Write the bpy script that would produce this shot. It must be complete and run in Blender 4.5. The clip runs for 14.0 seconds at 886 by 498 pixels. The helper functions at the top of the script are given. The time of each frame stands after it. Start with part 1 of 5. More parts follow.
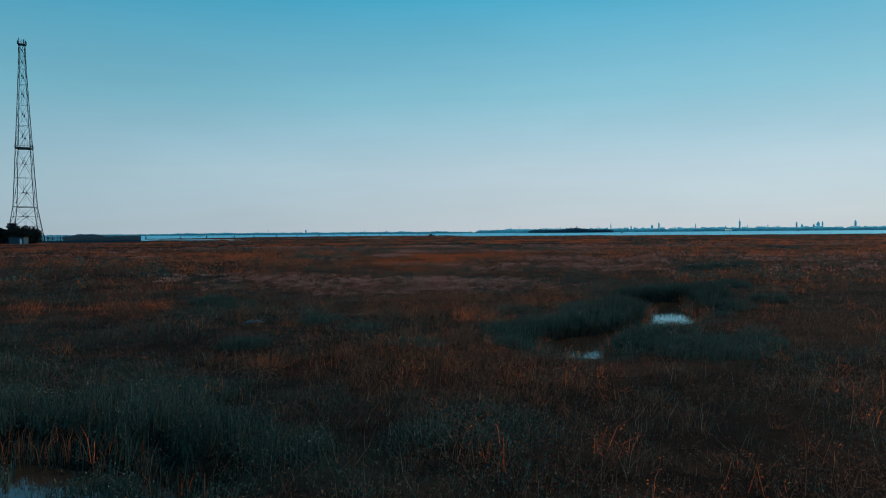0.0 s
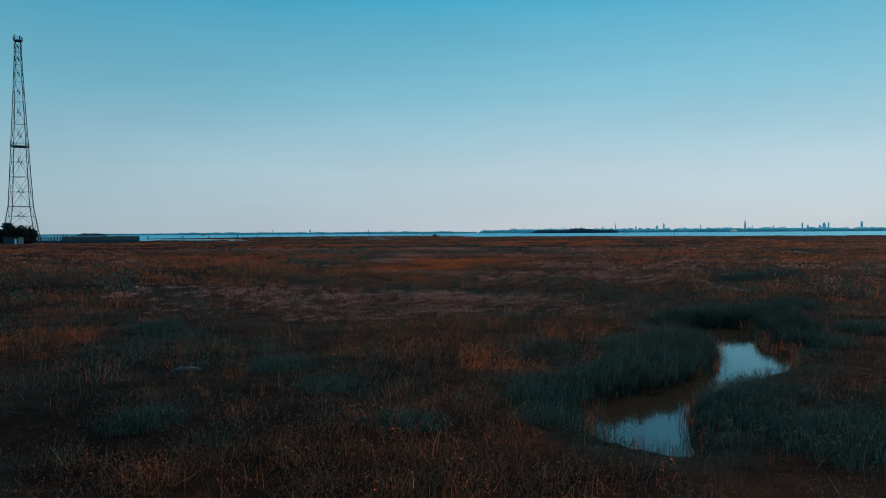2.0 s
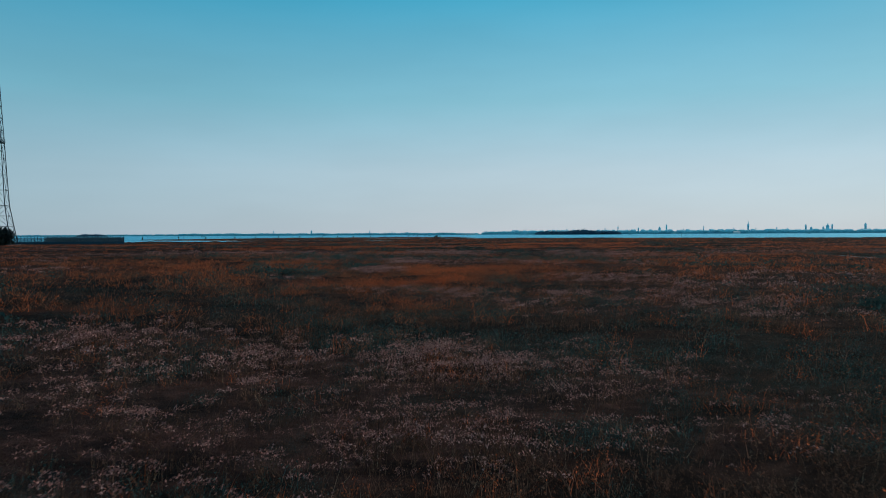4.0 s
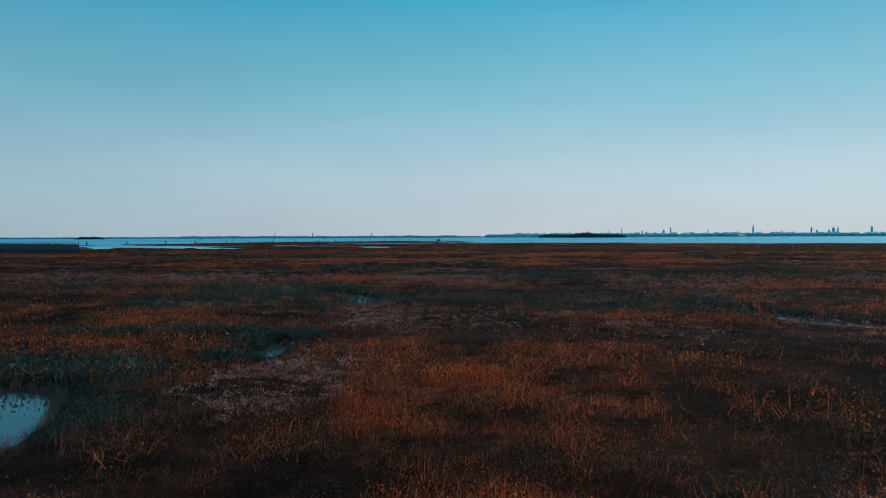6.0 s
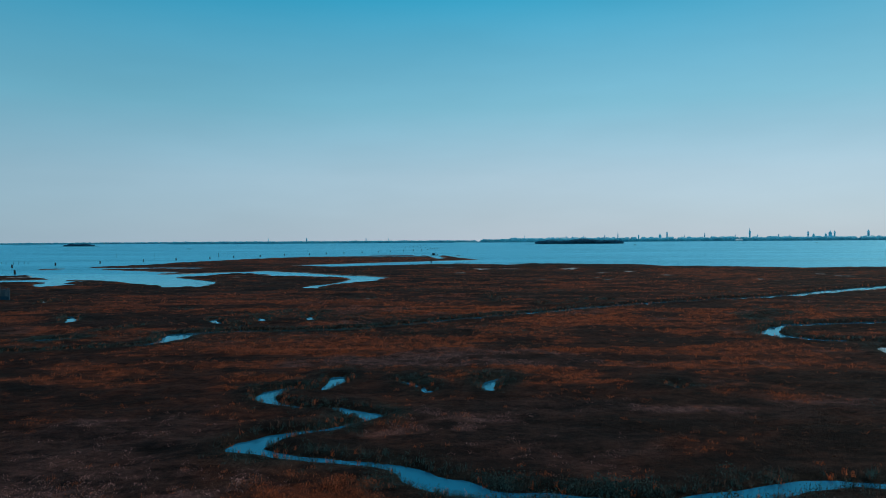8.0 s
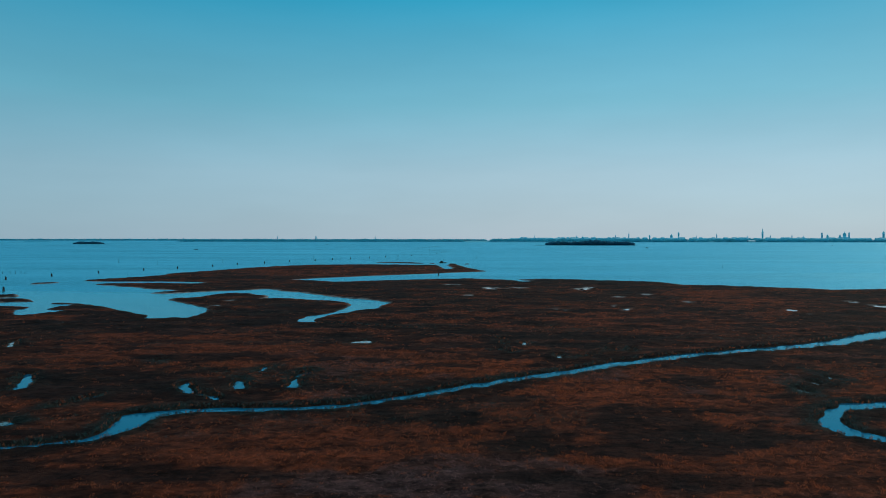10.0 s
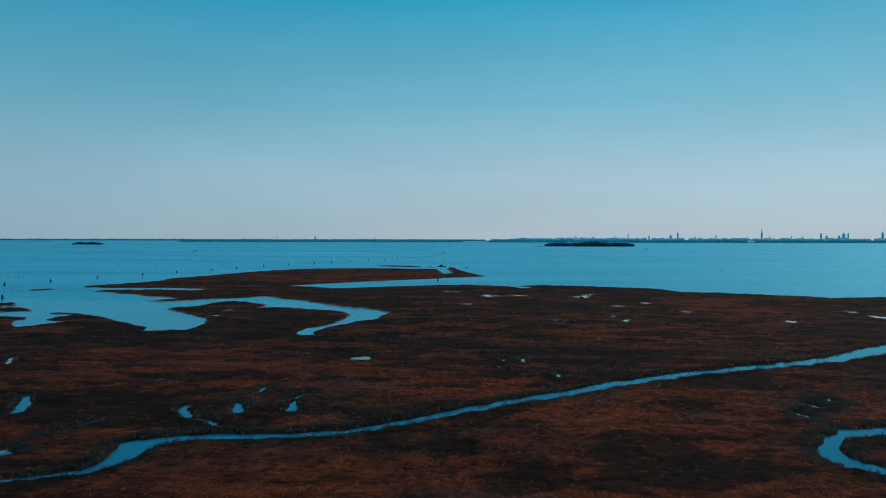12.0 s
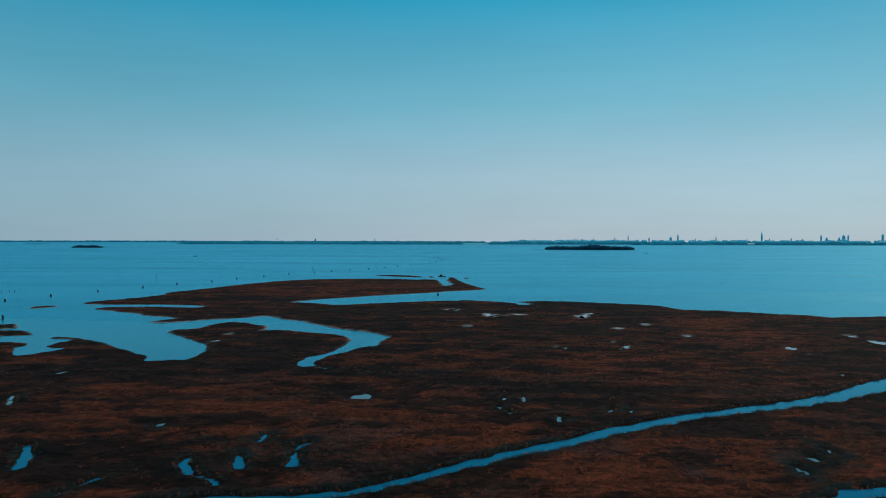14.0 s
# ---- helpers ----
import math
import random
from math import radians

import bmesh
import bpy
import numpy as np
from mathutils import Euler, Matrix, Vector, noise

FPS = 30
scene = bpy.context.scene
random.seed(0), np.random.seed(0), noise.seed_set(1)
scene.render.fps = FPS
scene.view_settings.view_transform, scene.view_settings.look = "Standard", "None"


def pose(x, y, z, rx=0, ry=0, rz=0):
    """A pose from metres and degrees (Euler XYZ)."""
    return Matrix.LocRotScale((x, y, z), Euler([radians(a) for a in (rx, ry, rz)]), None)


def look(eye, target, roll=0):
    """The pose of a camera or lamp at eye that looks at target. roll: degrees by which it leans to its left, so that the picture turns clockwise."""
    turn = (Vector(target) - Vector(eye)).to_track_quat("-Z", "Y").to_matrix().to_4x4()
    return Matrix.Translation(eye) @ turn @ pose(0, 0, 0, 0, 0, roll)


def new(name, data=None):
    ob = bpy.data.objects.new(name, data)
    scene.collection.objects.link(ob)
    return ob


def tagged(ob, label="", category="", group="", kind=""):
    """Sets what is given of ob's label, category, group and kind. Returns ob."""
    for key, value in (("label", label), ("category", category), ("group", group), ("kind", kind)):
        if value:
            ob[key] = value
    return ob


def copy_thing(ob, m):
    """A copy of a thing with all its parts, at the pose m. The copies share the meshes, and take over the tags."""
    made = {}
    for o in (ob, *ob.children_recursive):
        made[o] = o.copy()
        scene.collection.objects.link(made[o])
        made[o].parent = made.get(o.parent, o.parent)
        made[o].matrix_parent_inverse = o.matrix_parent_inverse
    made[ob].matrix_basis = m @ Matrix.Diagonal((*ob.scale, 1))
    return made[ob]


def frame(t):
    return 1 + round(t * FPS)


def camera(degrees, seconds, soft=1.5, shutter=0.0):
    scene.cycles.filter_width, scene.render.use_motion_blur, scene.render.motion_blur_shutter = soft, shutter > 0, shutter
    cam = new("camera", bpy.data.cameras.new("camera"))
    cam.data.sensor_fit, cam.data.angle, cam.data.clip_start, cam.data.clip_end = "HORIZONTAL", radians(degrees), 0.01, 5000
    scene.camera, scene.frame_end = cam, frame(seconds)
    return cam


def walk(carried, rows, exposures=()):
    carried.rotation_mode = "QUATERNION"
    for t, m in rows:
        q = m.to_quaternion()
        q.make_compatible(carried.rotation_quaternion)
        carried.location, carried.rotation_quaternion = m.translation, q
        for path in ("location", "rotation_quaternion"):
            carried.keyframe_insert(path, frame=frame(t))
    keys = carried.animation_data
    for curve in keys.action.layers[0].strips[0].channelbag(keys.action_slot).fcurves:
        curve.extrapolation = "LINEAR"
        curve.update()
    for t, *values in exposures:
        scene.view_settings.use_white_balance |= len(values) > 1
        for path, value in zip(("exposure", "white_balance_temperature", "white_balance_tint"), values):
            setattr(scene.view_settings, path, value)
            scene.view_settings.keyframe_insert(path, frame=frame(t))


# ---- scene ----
cam = camera(66.0, 14.0, soft=0.95, shutter=0.06)
PATH = [
    (0.00, pose(-0.000, -0.002, 2.798, 88.662, 0.468, 0.082)),
    (0.50, pose(-0.055, 1.398, 2.831, 88.657, 0.434, 0.332)),
    (1.00, pose(-0.072, 2.805, 2.899, 88.667, 0.404, 0.410)),
    (1.50, pose(-0.036, 4.033, 3.021, 88.644, 0.375, 0.418)),
    (2.00, pose(0.017, 5.274, 3.094, 88.659, 0.341, 0.433)),
    (2.50, pose(0.066, 6.528, 3.130, 88.694, 0.307, 0.445)),
    (3.00, pose(0.141, 7.696, 3.189, 88.683, 0.324, 0.465)),
    (3.20, pose(0.177, 8.192, 3.201, 88.671, 0.326, 0.514)),
    (3.30, pose(0.149, 8.750, 3.186, 88.683, 0.319, 0.522)),
    (3.40, pose(0.120, 9.700, 3.171, 88.696, 0.312, 0.530)),
    (3.50, pose(0.092, 11.000, 3.156, 88.708, 0.305, 0.538)),
    (4.10, pose(-0.077, 20.300, 3.066, 88.784, 0.263, 0.586)),
    (4.70, pose(-0.247, 29.550, 2.976, 88.859, 0.220, 0.634)),
    (5.30, pose(-0.416, 38.827, 2.885, 88.935, 0.178, 0.682)),
    (5.50, pose(-0.307, 42.046, 3.013, 88.959, 0.168, 0.683)),
    (6.00, pose(-0.496, 49.802, 4.452, 88.981, 0.219, 0.756)),
    (6.50, pose(-0.607, 57.383, 6.764, 89.097, 0.289, 0.810)),
    (7.00, pose(-0.835, 64.996, 9.229, 89.122, 0.327, 0.633)),
    (7.50, pose(-0.858, 72.776, 11.935, 89.153, 0.305, 0.430)),
    (8.00, pose(-0.896, 80.436, 14.885, 89.232, 0.356, 0.355)),
    (8.50, pose(-0.756, 87.940, 18.420, 89.250, 0.349, 0.795)),
    (8.70, pose(-0.704, 90.785, 19.898, 89.259, 0.384, 0.854)),
    (8.90, pose(-0.513, 93.316, 21.218, 89.200, 0.289, 0.925)),
    (9.10, pose(-0.371, 95.103, 22.257, 89.156, 0.219, 0.977)),
    (9.30, pose(-0.243, 96.145, 23.016, 89.117, 0.156, 1.024)),
    (9.48, pose(-0.136, 96.446, 23.459, 89.083, 0.103, 1.064)),
    (10.10, pose(0.151, 96.446, 24.732, 88.994, -0.039, 1.170)),
    (10.80, pose(0.151, 96.446, 26.077, 88.994, -0.039, 1.170)),
    (11.00, pose(0.174, 96.638, 26.442, 88.991, -0.046, 1.168)),
    (11.50, pose(0.107, 96.683, 27.353, 88.992, -0.066, 1.138)),
    (12.00, pose(0.172, 96.668, 28.366, 88.964, -0.080, 1.110)),
    (12.50, pose(0.180, 96.670, 29.259, 88.967, -0.067, 1.110)),
    (13.00, pose(0.172, 96.688, 30.237, 88.962, -0.080, 1.110)),
    (13.50, pose(0.200, 96.678, 31.091, 88.988, -0.037, 1.112)),
    (13.60, pose(0.194, 96.678, 31.337, 88.989, -0.038, 1.112)),
    (13.70, pose(0.159, 96.673, 32.692, 88.993, -0.049, 1.112)),
    (13.80, pose(0.120, 96.668, 34.170, 88.997, -0.060, 1.111)),
    (13.90, pose(0.081, 96.663, 35.680, 89.001, -0.072, 1.111)),
    (14.00, pose(0.040, 96.658, 37.250, 89.006, -0.084, 1.111)),
]
EXPOSURES = [(0.0, 0.06, 7050, 12), (5.5, 0.06, 7000, 12), (6.5, 0.04, 6900, 11), (7.0, -0.05, 6700, 10), (7.5, -0.01, 6700, 10), (8.5, -0.07, 6420, 7), (11.0, -0.10, 6450, 4), (12.0, -0.16, 6320, 4), (14.0, -0.17, 6350, 3)]
walk(cam, PATH, EXPOSURES)

# ---------------------------------------------------------------- light
SUN_AZ, SUN_EL = 60.0, 36.0
world = bpy.data.worlds.new("sky")
scene.world = world
world.use_nodes = True
wn, wl = world.node_tree.nodes, world.node_tree.links
sky = wn.new("ShaderNodeTexSky")
sky.sky_type = "NISHITA"
sky.sun_disc = False
sky.sun_elevation, sky.sun_rotation = radians(SUN_EL), radians(SUN_AZ)
sky.air_density, sky.dust_density, sky.ozone_density = 1.0, 0.6, 2.0
# thin haze: pale at the horizon, teal overhead
where = wn.new("ShaderNodeTexCoord")
split = wn.new("ShaderNodeSeparateXYZ")
haze = wn.new("ShaderNodeValToRGB")
steps = haze.color_ramp.elements
while len(steps) < 5:
    steps.new(0.5)
for e, (at, c) in zip(steps, ((0.0, (0.475, 0.56, 0.675)), (0.09, (0.42, 0.575, 0.695)), (0.19, (0.21, 0.515, 0.66)), (0.33, (0.026, 0.375, 0.59)), (1.0, (0.006, 0.15, 0.30)))):
    e.position, e.color = at, (*c, 1)
wl.new(where.outputs["Generated"], split.inputs[0])
wl.new(split.outputs[2], haze.inputs[0])
lift = wn.new("ShaderNodeMix")
lift.data_type, lift.blend_type = "RGBA", "MIX"
lift.inputs["Factor"].default_value = 0.85
dim = wn.new("ShaderNodeMix")
dim.data_type, dim.blend_type = "RGBA", "MULTIPLY"
dim.inputs["Factor"].default_value = 1.0
dim.inputs["B"].default_value = (0.066, 0.086, 0.094, 1)
wl.new(sky.outputs[0], dim.inputs["A"])
wl.new(dim.outputs["Result"], lift.inputs["A"])
wl.new(haze.outputs[0], lift.inputs["B"])
# the sky brightens towards the sun's side
side = wn.new("ShaderNodeMapRange")
for k, v in ((1, -0.7), (2, 0.15), (3, 0.89), (4, 1.03)):
    side.inputs[k].default_value = v
wl.new(split.outputs[0], side.inputs[0])
bearing = wn.new("ShaderNodeMapRange")
bearing.inputs[1].default_value, bearing.inputs[2].default_value = -0.6, 0.1
wl.new(split.outputs[0], bearing.inputs[0])
glow = wn.new("ShaderNodeMix")
glow.data_type, glow.blend_type = "RGBA", "MULTIPLY"
glow.inputs["Factor"].default_value = 1.0
wl.new(lift.outputs["Result"], glow.inputs["A"])
veil = wn.new("ShaderNodeTexNoise")
veil.inputs["Scale"].default_value, veil.inputs["Detail"].default_value, veil.inputs["Roughness"].default_value = 1.0, 4.0, 0.55
flatten = wn.new("ShaderNodeMapping")
flatten.inputs["Scale"].default_value = (2.0, 2.0, 9.0)
wl.new(where.outputs["Generated"], flatten.inputs["Vector"])
wl.new(flatten.outputs[0], veil.inputs["Vector"])
thin_veil = wn.new("ShaderNodeMapRange")
for k, v in ((1, 0.3), (2, 0.7), (3, 0.95), (4, 1.05)):
    thin_veil.inputs[k].default_value = v
wl.new(veil.outputs[0], thin_veil.inputs[0])
share = wn.new("ShaderNodeMath")
share.operation = "MULTIPLY"
wl.new(side.outputs[0], share.inputs[0])
wl.new(thin_veil.outputs[0], share.inputs[1])
deep = wn.new("ShaderNodeValToRGB")
deep.color_ramp.elements[0].color, deep.color_ramp.elements[1].color = (0.80, 0.94, 0.98, 1), (1.0, 1.0, 1.0, 1)
wl.new(bearing.outputs[0], deep.inputs[0])
tone = wn.new("ShaderNodeMix")
tone.data_type, tone.blend_type = "RGBA", "MULTIPLY"
tone.inputs["Factor"].default_value = 1.0
wl.new(deep.outputs[0], tone.inputs["A"])
wl.new(share.outputs[0], tone.inputs["B"])
wl.new(tone.outputs["Result"], glow.inputs["B"])
wl.new(glow.outputs["Result"], wn["Background"].inputs[0])
wn["Background"].inputs[1].default_value = 1.0

sun = bpy.data.lights.new("sun", "SUN")
sun.energy, sun.angle, sun.color = 2.2, radians(0.6), (1.0, 0.86, 0.70)
sun_ob = new("sun", sun)
az, el = radians(SUN_AZ), radians(SUN_EL)
sun_dir = Vector((math.sin(az) * math.cos(el), math.cos(az) * math.cos(el), math.sin(el)))
sun_ob.matrix_world = look(sun_dir * 100, (0, 0, 0))


# ---------------------------------------------------------------- materials
def material(name, rough=0.9, metal=0.0, spec=0.3):
    m = bpy.data.materials.new(name)
    m.use_nodes = True
    b = m.node_tree.nodes["Principled BSDF"]
    b.inputs["Roughness"].default_value, b.inputs["Metallic"].default_value = rough, metal
    b.inputs["Specular IOR Level"].default_value = spec
    return m, m.node_tree.nodes, m.node_tree.links, b


def noise_node(n, l, scale, detail=4.0, rough=0.6, stretch=(1, 1, 1)):
    tc, mp, nz = n.new("ShaderNodeNewGeometry"), n.new("ShaderNodeMapping"), n.new("ShaderNodeTexNoise")
    mp.inputs["Scale"].default_value = stretch
    nz.inputs["Scale"].default_value, nz.inputs["Detail"].default_value, nz.inputs["Roughness"].default_value = scale, detail, rough
    l.new(tc.outputs["Position"], mp.inputs["Vector"])
    l.new(mp.outputs[0], nz.inputs["Vector"])
    return nz.outputs[0]


def ramp(n, l, source, stops):
    r = n.new("ShaderNodeValToRGB")
    e = r.color_ramp.elements
    while len(e) < len(stops):
        e.new(0.5)
    for k, (at, c) in zip(e, stops):
        k.position, k.color = at, (*c, 1)
    l.new(source, r.inputs[0])
    return r.outputs[0]


def mix(n, l, fac, a, b, mode="MIX"):
    m = n.new("ShaderNodeMix")
    m.data_type, m.blend_type = "RGBA", mode
    for socket, v in (("Factor", fac), ("A", a), ("B", b)):
        if isinstance(v, (int, float)):
            m.inputs[socket].default_value = v
        elif isinstance(v, tuple):
            m.inputs[socket].default_value = (*v, 1)
        else:
            l.new(v, m.inputs[socket])
    return m.outputs["Result"]


def bump(n, l, b, height, strength, distance):
    k = n.new("ShaderNodeBump")
    k.inputs["Strength"].default_value, k.inputs["Distance"].default_value = strength, distance
    l.new(height, k.inputs["Height"])
    l.new(k.outputs[0], b.inputs["Normal"])


def plain(name, dark, light, scale, rough=0.85, metal=0.0, relief=0.02):
    m, n, l, b = material(name, rough, metal)
    f = noise_node(n, l, scale)
    l.new(ramp(n, l, f, ((0.3, dark), (0.7, light))), b.inputs["Base Color"])
    if relief:
        bump(n, l, b, noise_node(n, l, scale * 4), 0.6, relief)
    return m


RUST = ((0.25, (0.17, 0.042, 0.018)), (0.5, (0.42, 0.101, 0.041)), (0.70, (0.68, 0.188, 0.082)))
LAV = ((0.25, (0.15, 0.066, 0.060)), (0.5, (0.32, 0.146, 0.130)), (0.76, (0.58, 0.33, 0.29)))
GREEN = ((0.25, (0.011, 0.026, 0.025)), (0.5, (0.028, 0.060, 0.056)), (0.72, (0.085, 0.140, 0.126)))
BROWN = ((0.25, (0.042, 0.025, 0.019)), (0.5, (0.098, 0.053, 0.038)), (0.70, (0.22, 0.114, 0.078)))


# ground under the plants; its dark tones also carry understory shade
SHADED_SOIL = ((0.25, (0.006, 0.004, 0.0033)), (0.5, (0.013, 0.0075, 0.006)), (0.75, (0.030, 0.015, 0.011)))
LITTER = ((0.25, (0.032, 0.012, 0.008)), (0.5, (0.095, 0.028, 0.015)), (0.75, (0.20, 0.058, 0.027)))
SHADED_LITTER = ((0.25, (0.012, 0.007, 0.006)), (0.5, (0.030, 0.015, 0.012)), (0.78, (0.07, 0.034, 0.028)))
SHADED_GREEN = ((0.25, (0.006, 0.010, 0.009)), (0.5, (0.013, 0.020, 0.018)), (0.8, (0.030, 0.044, 0.039)))


CARPET = ((0.25, (0.012, 0.006, 0.0045)), (0.5, (0.030, 0.0124, 0.008)), (0.75, (0.064, 0.026, 0.0152)))
RUST_CARPET = ((0.25, (0.038, 0.0112, 0.0062)), (0.5, (0.106, 0.026, 0.0122)), (0.75, (0.22, 0.057, 0.0255)))
PINK_CARPET = ((0.25, (0.026, 0.014, 0.013)), (0.5, (0.070, 0.035, 0.032)), (0.78, (0.18, 0.095, 0.086)))


def marsh_material():
    m, n, l, b = material("marsh", 1.0, 0, 0.055)
    fine = noise_node(n, l, 2.6, 7, 0.75)
    zone = n.new("ShaderNodeVertexColor")
    zone.layer_name = "zone"
    sep = n.new("ShaderNodeSeparateColor")
    l.new(zone.outputs[0], sep.inputs[0])
    cover = n.new("ShaderNodeVertexColor")
    cover.layer_name = "cover"
    # the low plant carpet: thin near the start of the marsh, closed farther out
    thick = n.new("ShaderNodeSeparateColor")
    l.new(cover.outputs[0], thick.inputs[0])
    c = mix(n, l, thick.outputs[0], ramp(n, l, fine, SHADED_SOIL), ramp(n, l, fine, CARPET))
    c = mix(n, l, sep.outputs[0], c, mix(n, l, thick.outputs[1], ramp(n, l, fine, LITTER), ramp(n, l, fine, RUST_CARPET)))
    c = mix(n, l, sep.outputs[1], c, mix(n, l, thick.outputs[1], ramp(n, l, fine, SHADED_LITTER), ramp(n, l, fine, PINK_CARPET)))
    c = mix(n, l, sep.outputs[2], c, ramp(n, l, fine, SHADED_GREEN))
    drift = noise_node(n, l, 0.22, 6, 0.65, (0.55, 1, 1))
    c = mix(n, l, 1.0, c, ramp(n, l, drift, ((0.34, (0.42, 0.42, 0.43)), (0.5, (0.92, 0.92, 0.92)), (0.66, (1.5, 1.42, 1.36)))), "MULTIPLY")
    tussock = noise_node(n, l, 0.95, 4, 0.6, (0.6, 1, 1))
    c = mix(n, l, 1.0, c, ramp(n, l, tussock, ((0.36, (0.42, 0.43, 0.44)), (0.5, (1.0, 1.0, 1.0)), (0.64, (1.34, 1.30, 1.28)))), "MULTIPLY")
    dark_mud = ramp(n, l, fine, ((0.3, (0.012, 0.008, 0.006)), (0.7, (0.03, 0.019, 0.013))))
    silt = ramp(n, l, fine, ((0.3, (0.16, 0.15, 0.14)), (0.7, (0.42, 0.40, 0.38))))
    g = n.new("ShaderNodeNewGeometry")
    xyz = n.new("ShaderNodeSeparateXYZ")
    l.new(g.outputs["Position"], xyz.inputs[0])
    outward = n.new("ShaderNodeMapRange")
    for k, v in ((1, 300.0), (2, 380.0)):
        outward.inputs[k].default_value = v
    l.new(xyz.outputs[1], outward.inputs[0])
    mud = mix(n, l, outward.outputs[0], dark_mud, silt)
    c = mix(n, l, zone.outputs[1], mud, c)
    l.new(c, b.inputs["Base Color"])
    bump(n, l, b, noise_node(n, l, 1.6, 8, 0.8), 1.0, 0.35)
    return m


def leaf_material(name, stops, rough=0.7, thin=0.08, gloss=0.035):
    m, n, l, b = material(name, rough, 0, gloss)
    g = n.new("ShaderNodeNewGeometry")
    patch = noise_node(n, l, 0.3, 5, 0.8, (0.6, 1, 1))
    add = n.new("ShaderNodeMath")
    add.operation, add.inputs[1].default_value = "MULTIPLY_ADD", 0.38
    l.new(g.outputs["Random Per Island"], add.inputs[0])
    sub = n.new("ShaderNodeMath")
    sub.operation, sub.inputs[1].default_value = "MULTIPLY", 0.62
    l.new(patch, sub.inputs[0])
    l.new(sub.outputs[0], add.inputs[2])
    col = ramp(n, l, add.outputs[0], stops)
    l.new(col, b.inputs["Base Color"])
    t = n.new("ShaderNodeBsdfTranslucent")
    l.new(col, t.inputs[0])
    s = n.new("ShaderNodeMixShader")
    s.inputs[0].default_value = thin
    l.new(b.outputs[0], s.inputs[1])
    l.new(t.outputs[0], s.inputs[2])
    l.new(s.outputs[0], n["Material Output"].inputs[0])
    return m


def water_material():
    m, n, l, b = material("lagoon_water", 0.08, 0, 0.5)
    g = n.new("ShaderNodeNewGeometry")
    xyz = n.new("ShaderNodeSeparateXYZ")
    l.new(g.outputs["Position"], xyz.inputs[0])
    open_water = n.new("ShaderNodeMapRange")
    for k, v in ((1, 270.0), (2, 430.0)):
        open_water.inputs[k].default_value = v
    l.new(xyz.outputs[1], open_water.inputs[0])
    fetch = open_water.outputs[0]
    tidal = n.new("ShaderNodeMapRange")
    for k, v in ((1, 55.0), (2, 115.0)):
        tidal.inputs[k].default_value = v
    l.new(xyz.outputs[1], tidal.inputs[0])
    murk = noise_node(n, l, 0.01, 4, 0.6)
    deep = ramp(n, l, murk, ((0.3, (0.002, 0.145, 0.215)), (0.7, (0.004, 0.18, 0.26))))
    # near pools: muddy brown that also paints in the bushes' reflection
    mud = ramp(n, l, murk, ((0.3, (0.026, 0.016, 0.011)), (0.7, (0.036, 0.022, 0.014))))
    # wind streaks: long calm and ruffled bands over the open water, sheltered creeks
    band = noise_node(n, l, 0.010, 6, 0.65, (0.22, 1.5, 1))
    rough = ramp(n, l, band, ((0.38, (0.30, 0.30, 0.30)), (0.62, (0.46, 0.46, 0.46))))
    # wavelets tip the surface: steep on the open lagoon, nearly flat in the creeks
    tip = n.new("ShaderNodeTexNoise")
    tip.inputs["Scale"].default_value, tip.inputs["Detail"].default_value = 7.0, 1.0
    l.new(g.outputs["Position"], tip.inputs["Vector"])
    centre = n.new("ShaderNodeVectorMath")
    centre.operation = "SUBTRACT"
    centre.inputs[1].default_value = (0.5, 0.5, 0.5)
    l.new(tip.outputs["Color"], centre.inputs[0])
    streak = n.new("ShaderNodeMapRange")
    for k, v in ((1, 0.35), (2, 0.65), (3, 0.25), (4, 1.05)):
        streak.inputs[k].default_value = v
    l.new(band, streak.inputs[0])
    steep = n.new("ShaderNodeMath")
    steep.operation = "MULTIPLY_ADD"
    steep.inputs[2].default_value = 0.02
    l.new(fetch, steep.inputs[0])
    l.new(streak.outputs[0], steep.inputs[1])
    size = n.new("ShaderNodeVectorMath")
    size.operation = "SCALE"
    l.new(centre.outputs[0], size.inputs[0])
    l.new(steep.outputs[0], size.inputs[3])
    flat = n.new("ShaderNodeVectorMath")
    flat.operation = "MULTIPLY_ADD"
    flat.inputs[1].default_value, flat.inputs[2].default_value = (0.9, 1.25, 0.0), (0, 0, 1)
    l.new(size.outputs[0], flat.inputs[0])
    unit = n.new("ShaderNodeVectorMath")
    unit.operation = "NORMALIZE"
    l.new(flat.outputs[0], unit.inputs[0])
    body, gloss, fres, both = n.new("ShaderNodeBsdfDiffuse"), n.new("ShaderNodeBsdfGlossy"), n.new("ShaderNodeFresnel"), n.new("ShaderNodeMixShader")
    fres.inputs["IOR"].default_value = 1.42
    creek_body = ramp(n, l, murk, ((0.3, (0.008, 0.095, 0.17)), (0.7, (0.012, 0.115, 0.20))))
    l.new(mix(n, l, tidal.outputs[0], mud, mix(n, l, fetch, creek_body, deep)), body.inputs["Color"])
    l.new(mix(n, l, tidal.outputs[0], (0.52, 0.90, 1.0), (0.38, 0.85, 0.97)), gloss.inputs["Color"])
    l.new(mix(n, l, fetch, (0.03, 0.03, 0.03), rough), gloss.inputs["Roughness"])
    for node in (gloss, fres):
        l.new(unit.outputs[0], node.inputs["Normal"])
    l.new(fres.outputs[0], both.inputs[0])
    l.new(body.outputs[0], both.inputs[1])
    l.new(gloss.outputs[0], both.inputs[2])
    l.new(both.outputs[0], n["Material Output"].inputs[0])
    n.remove(b)
    return m


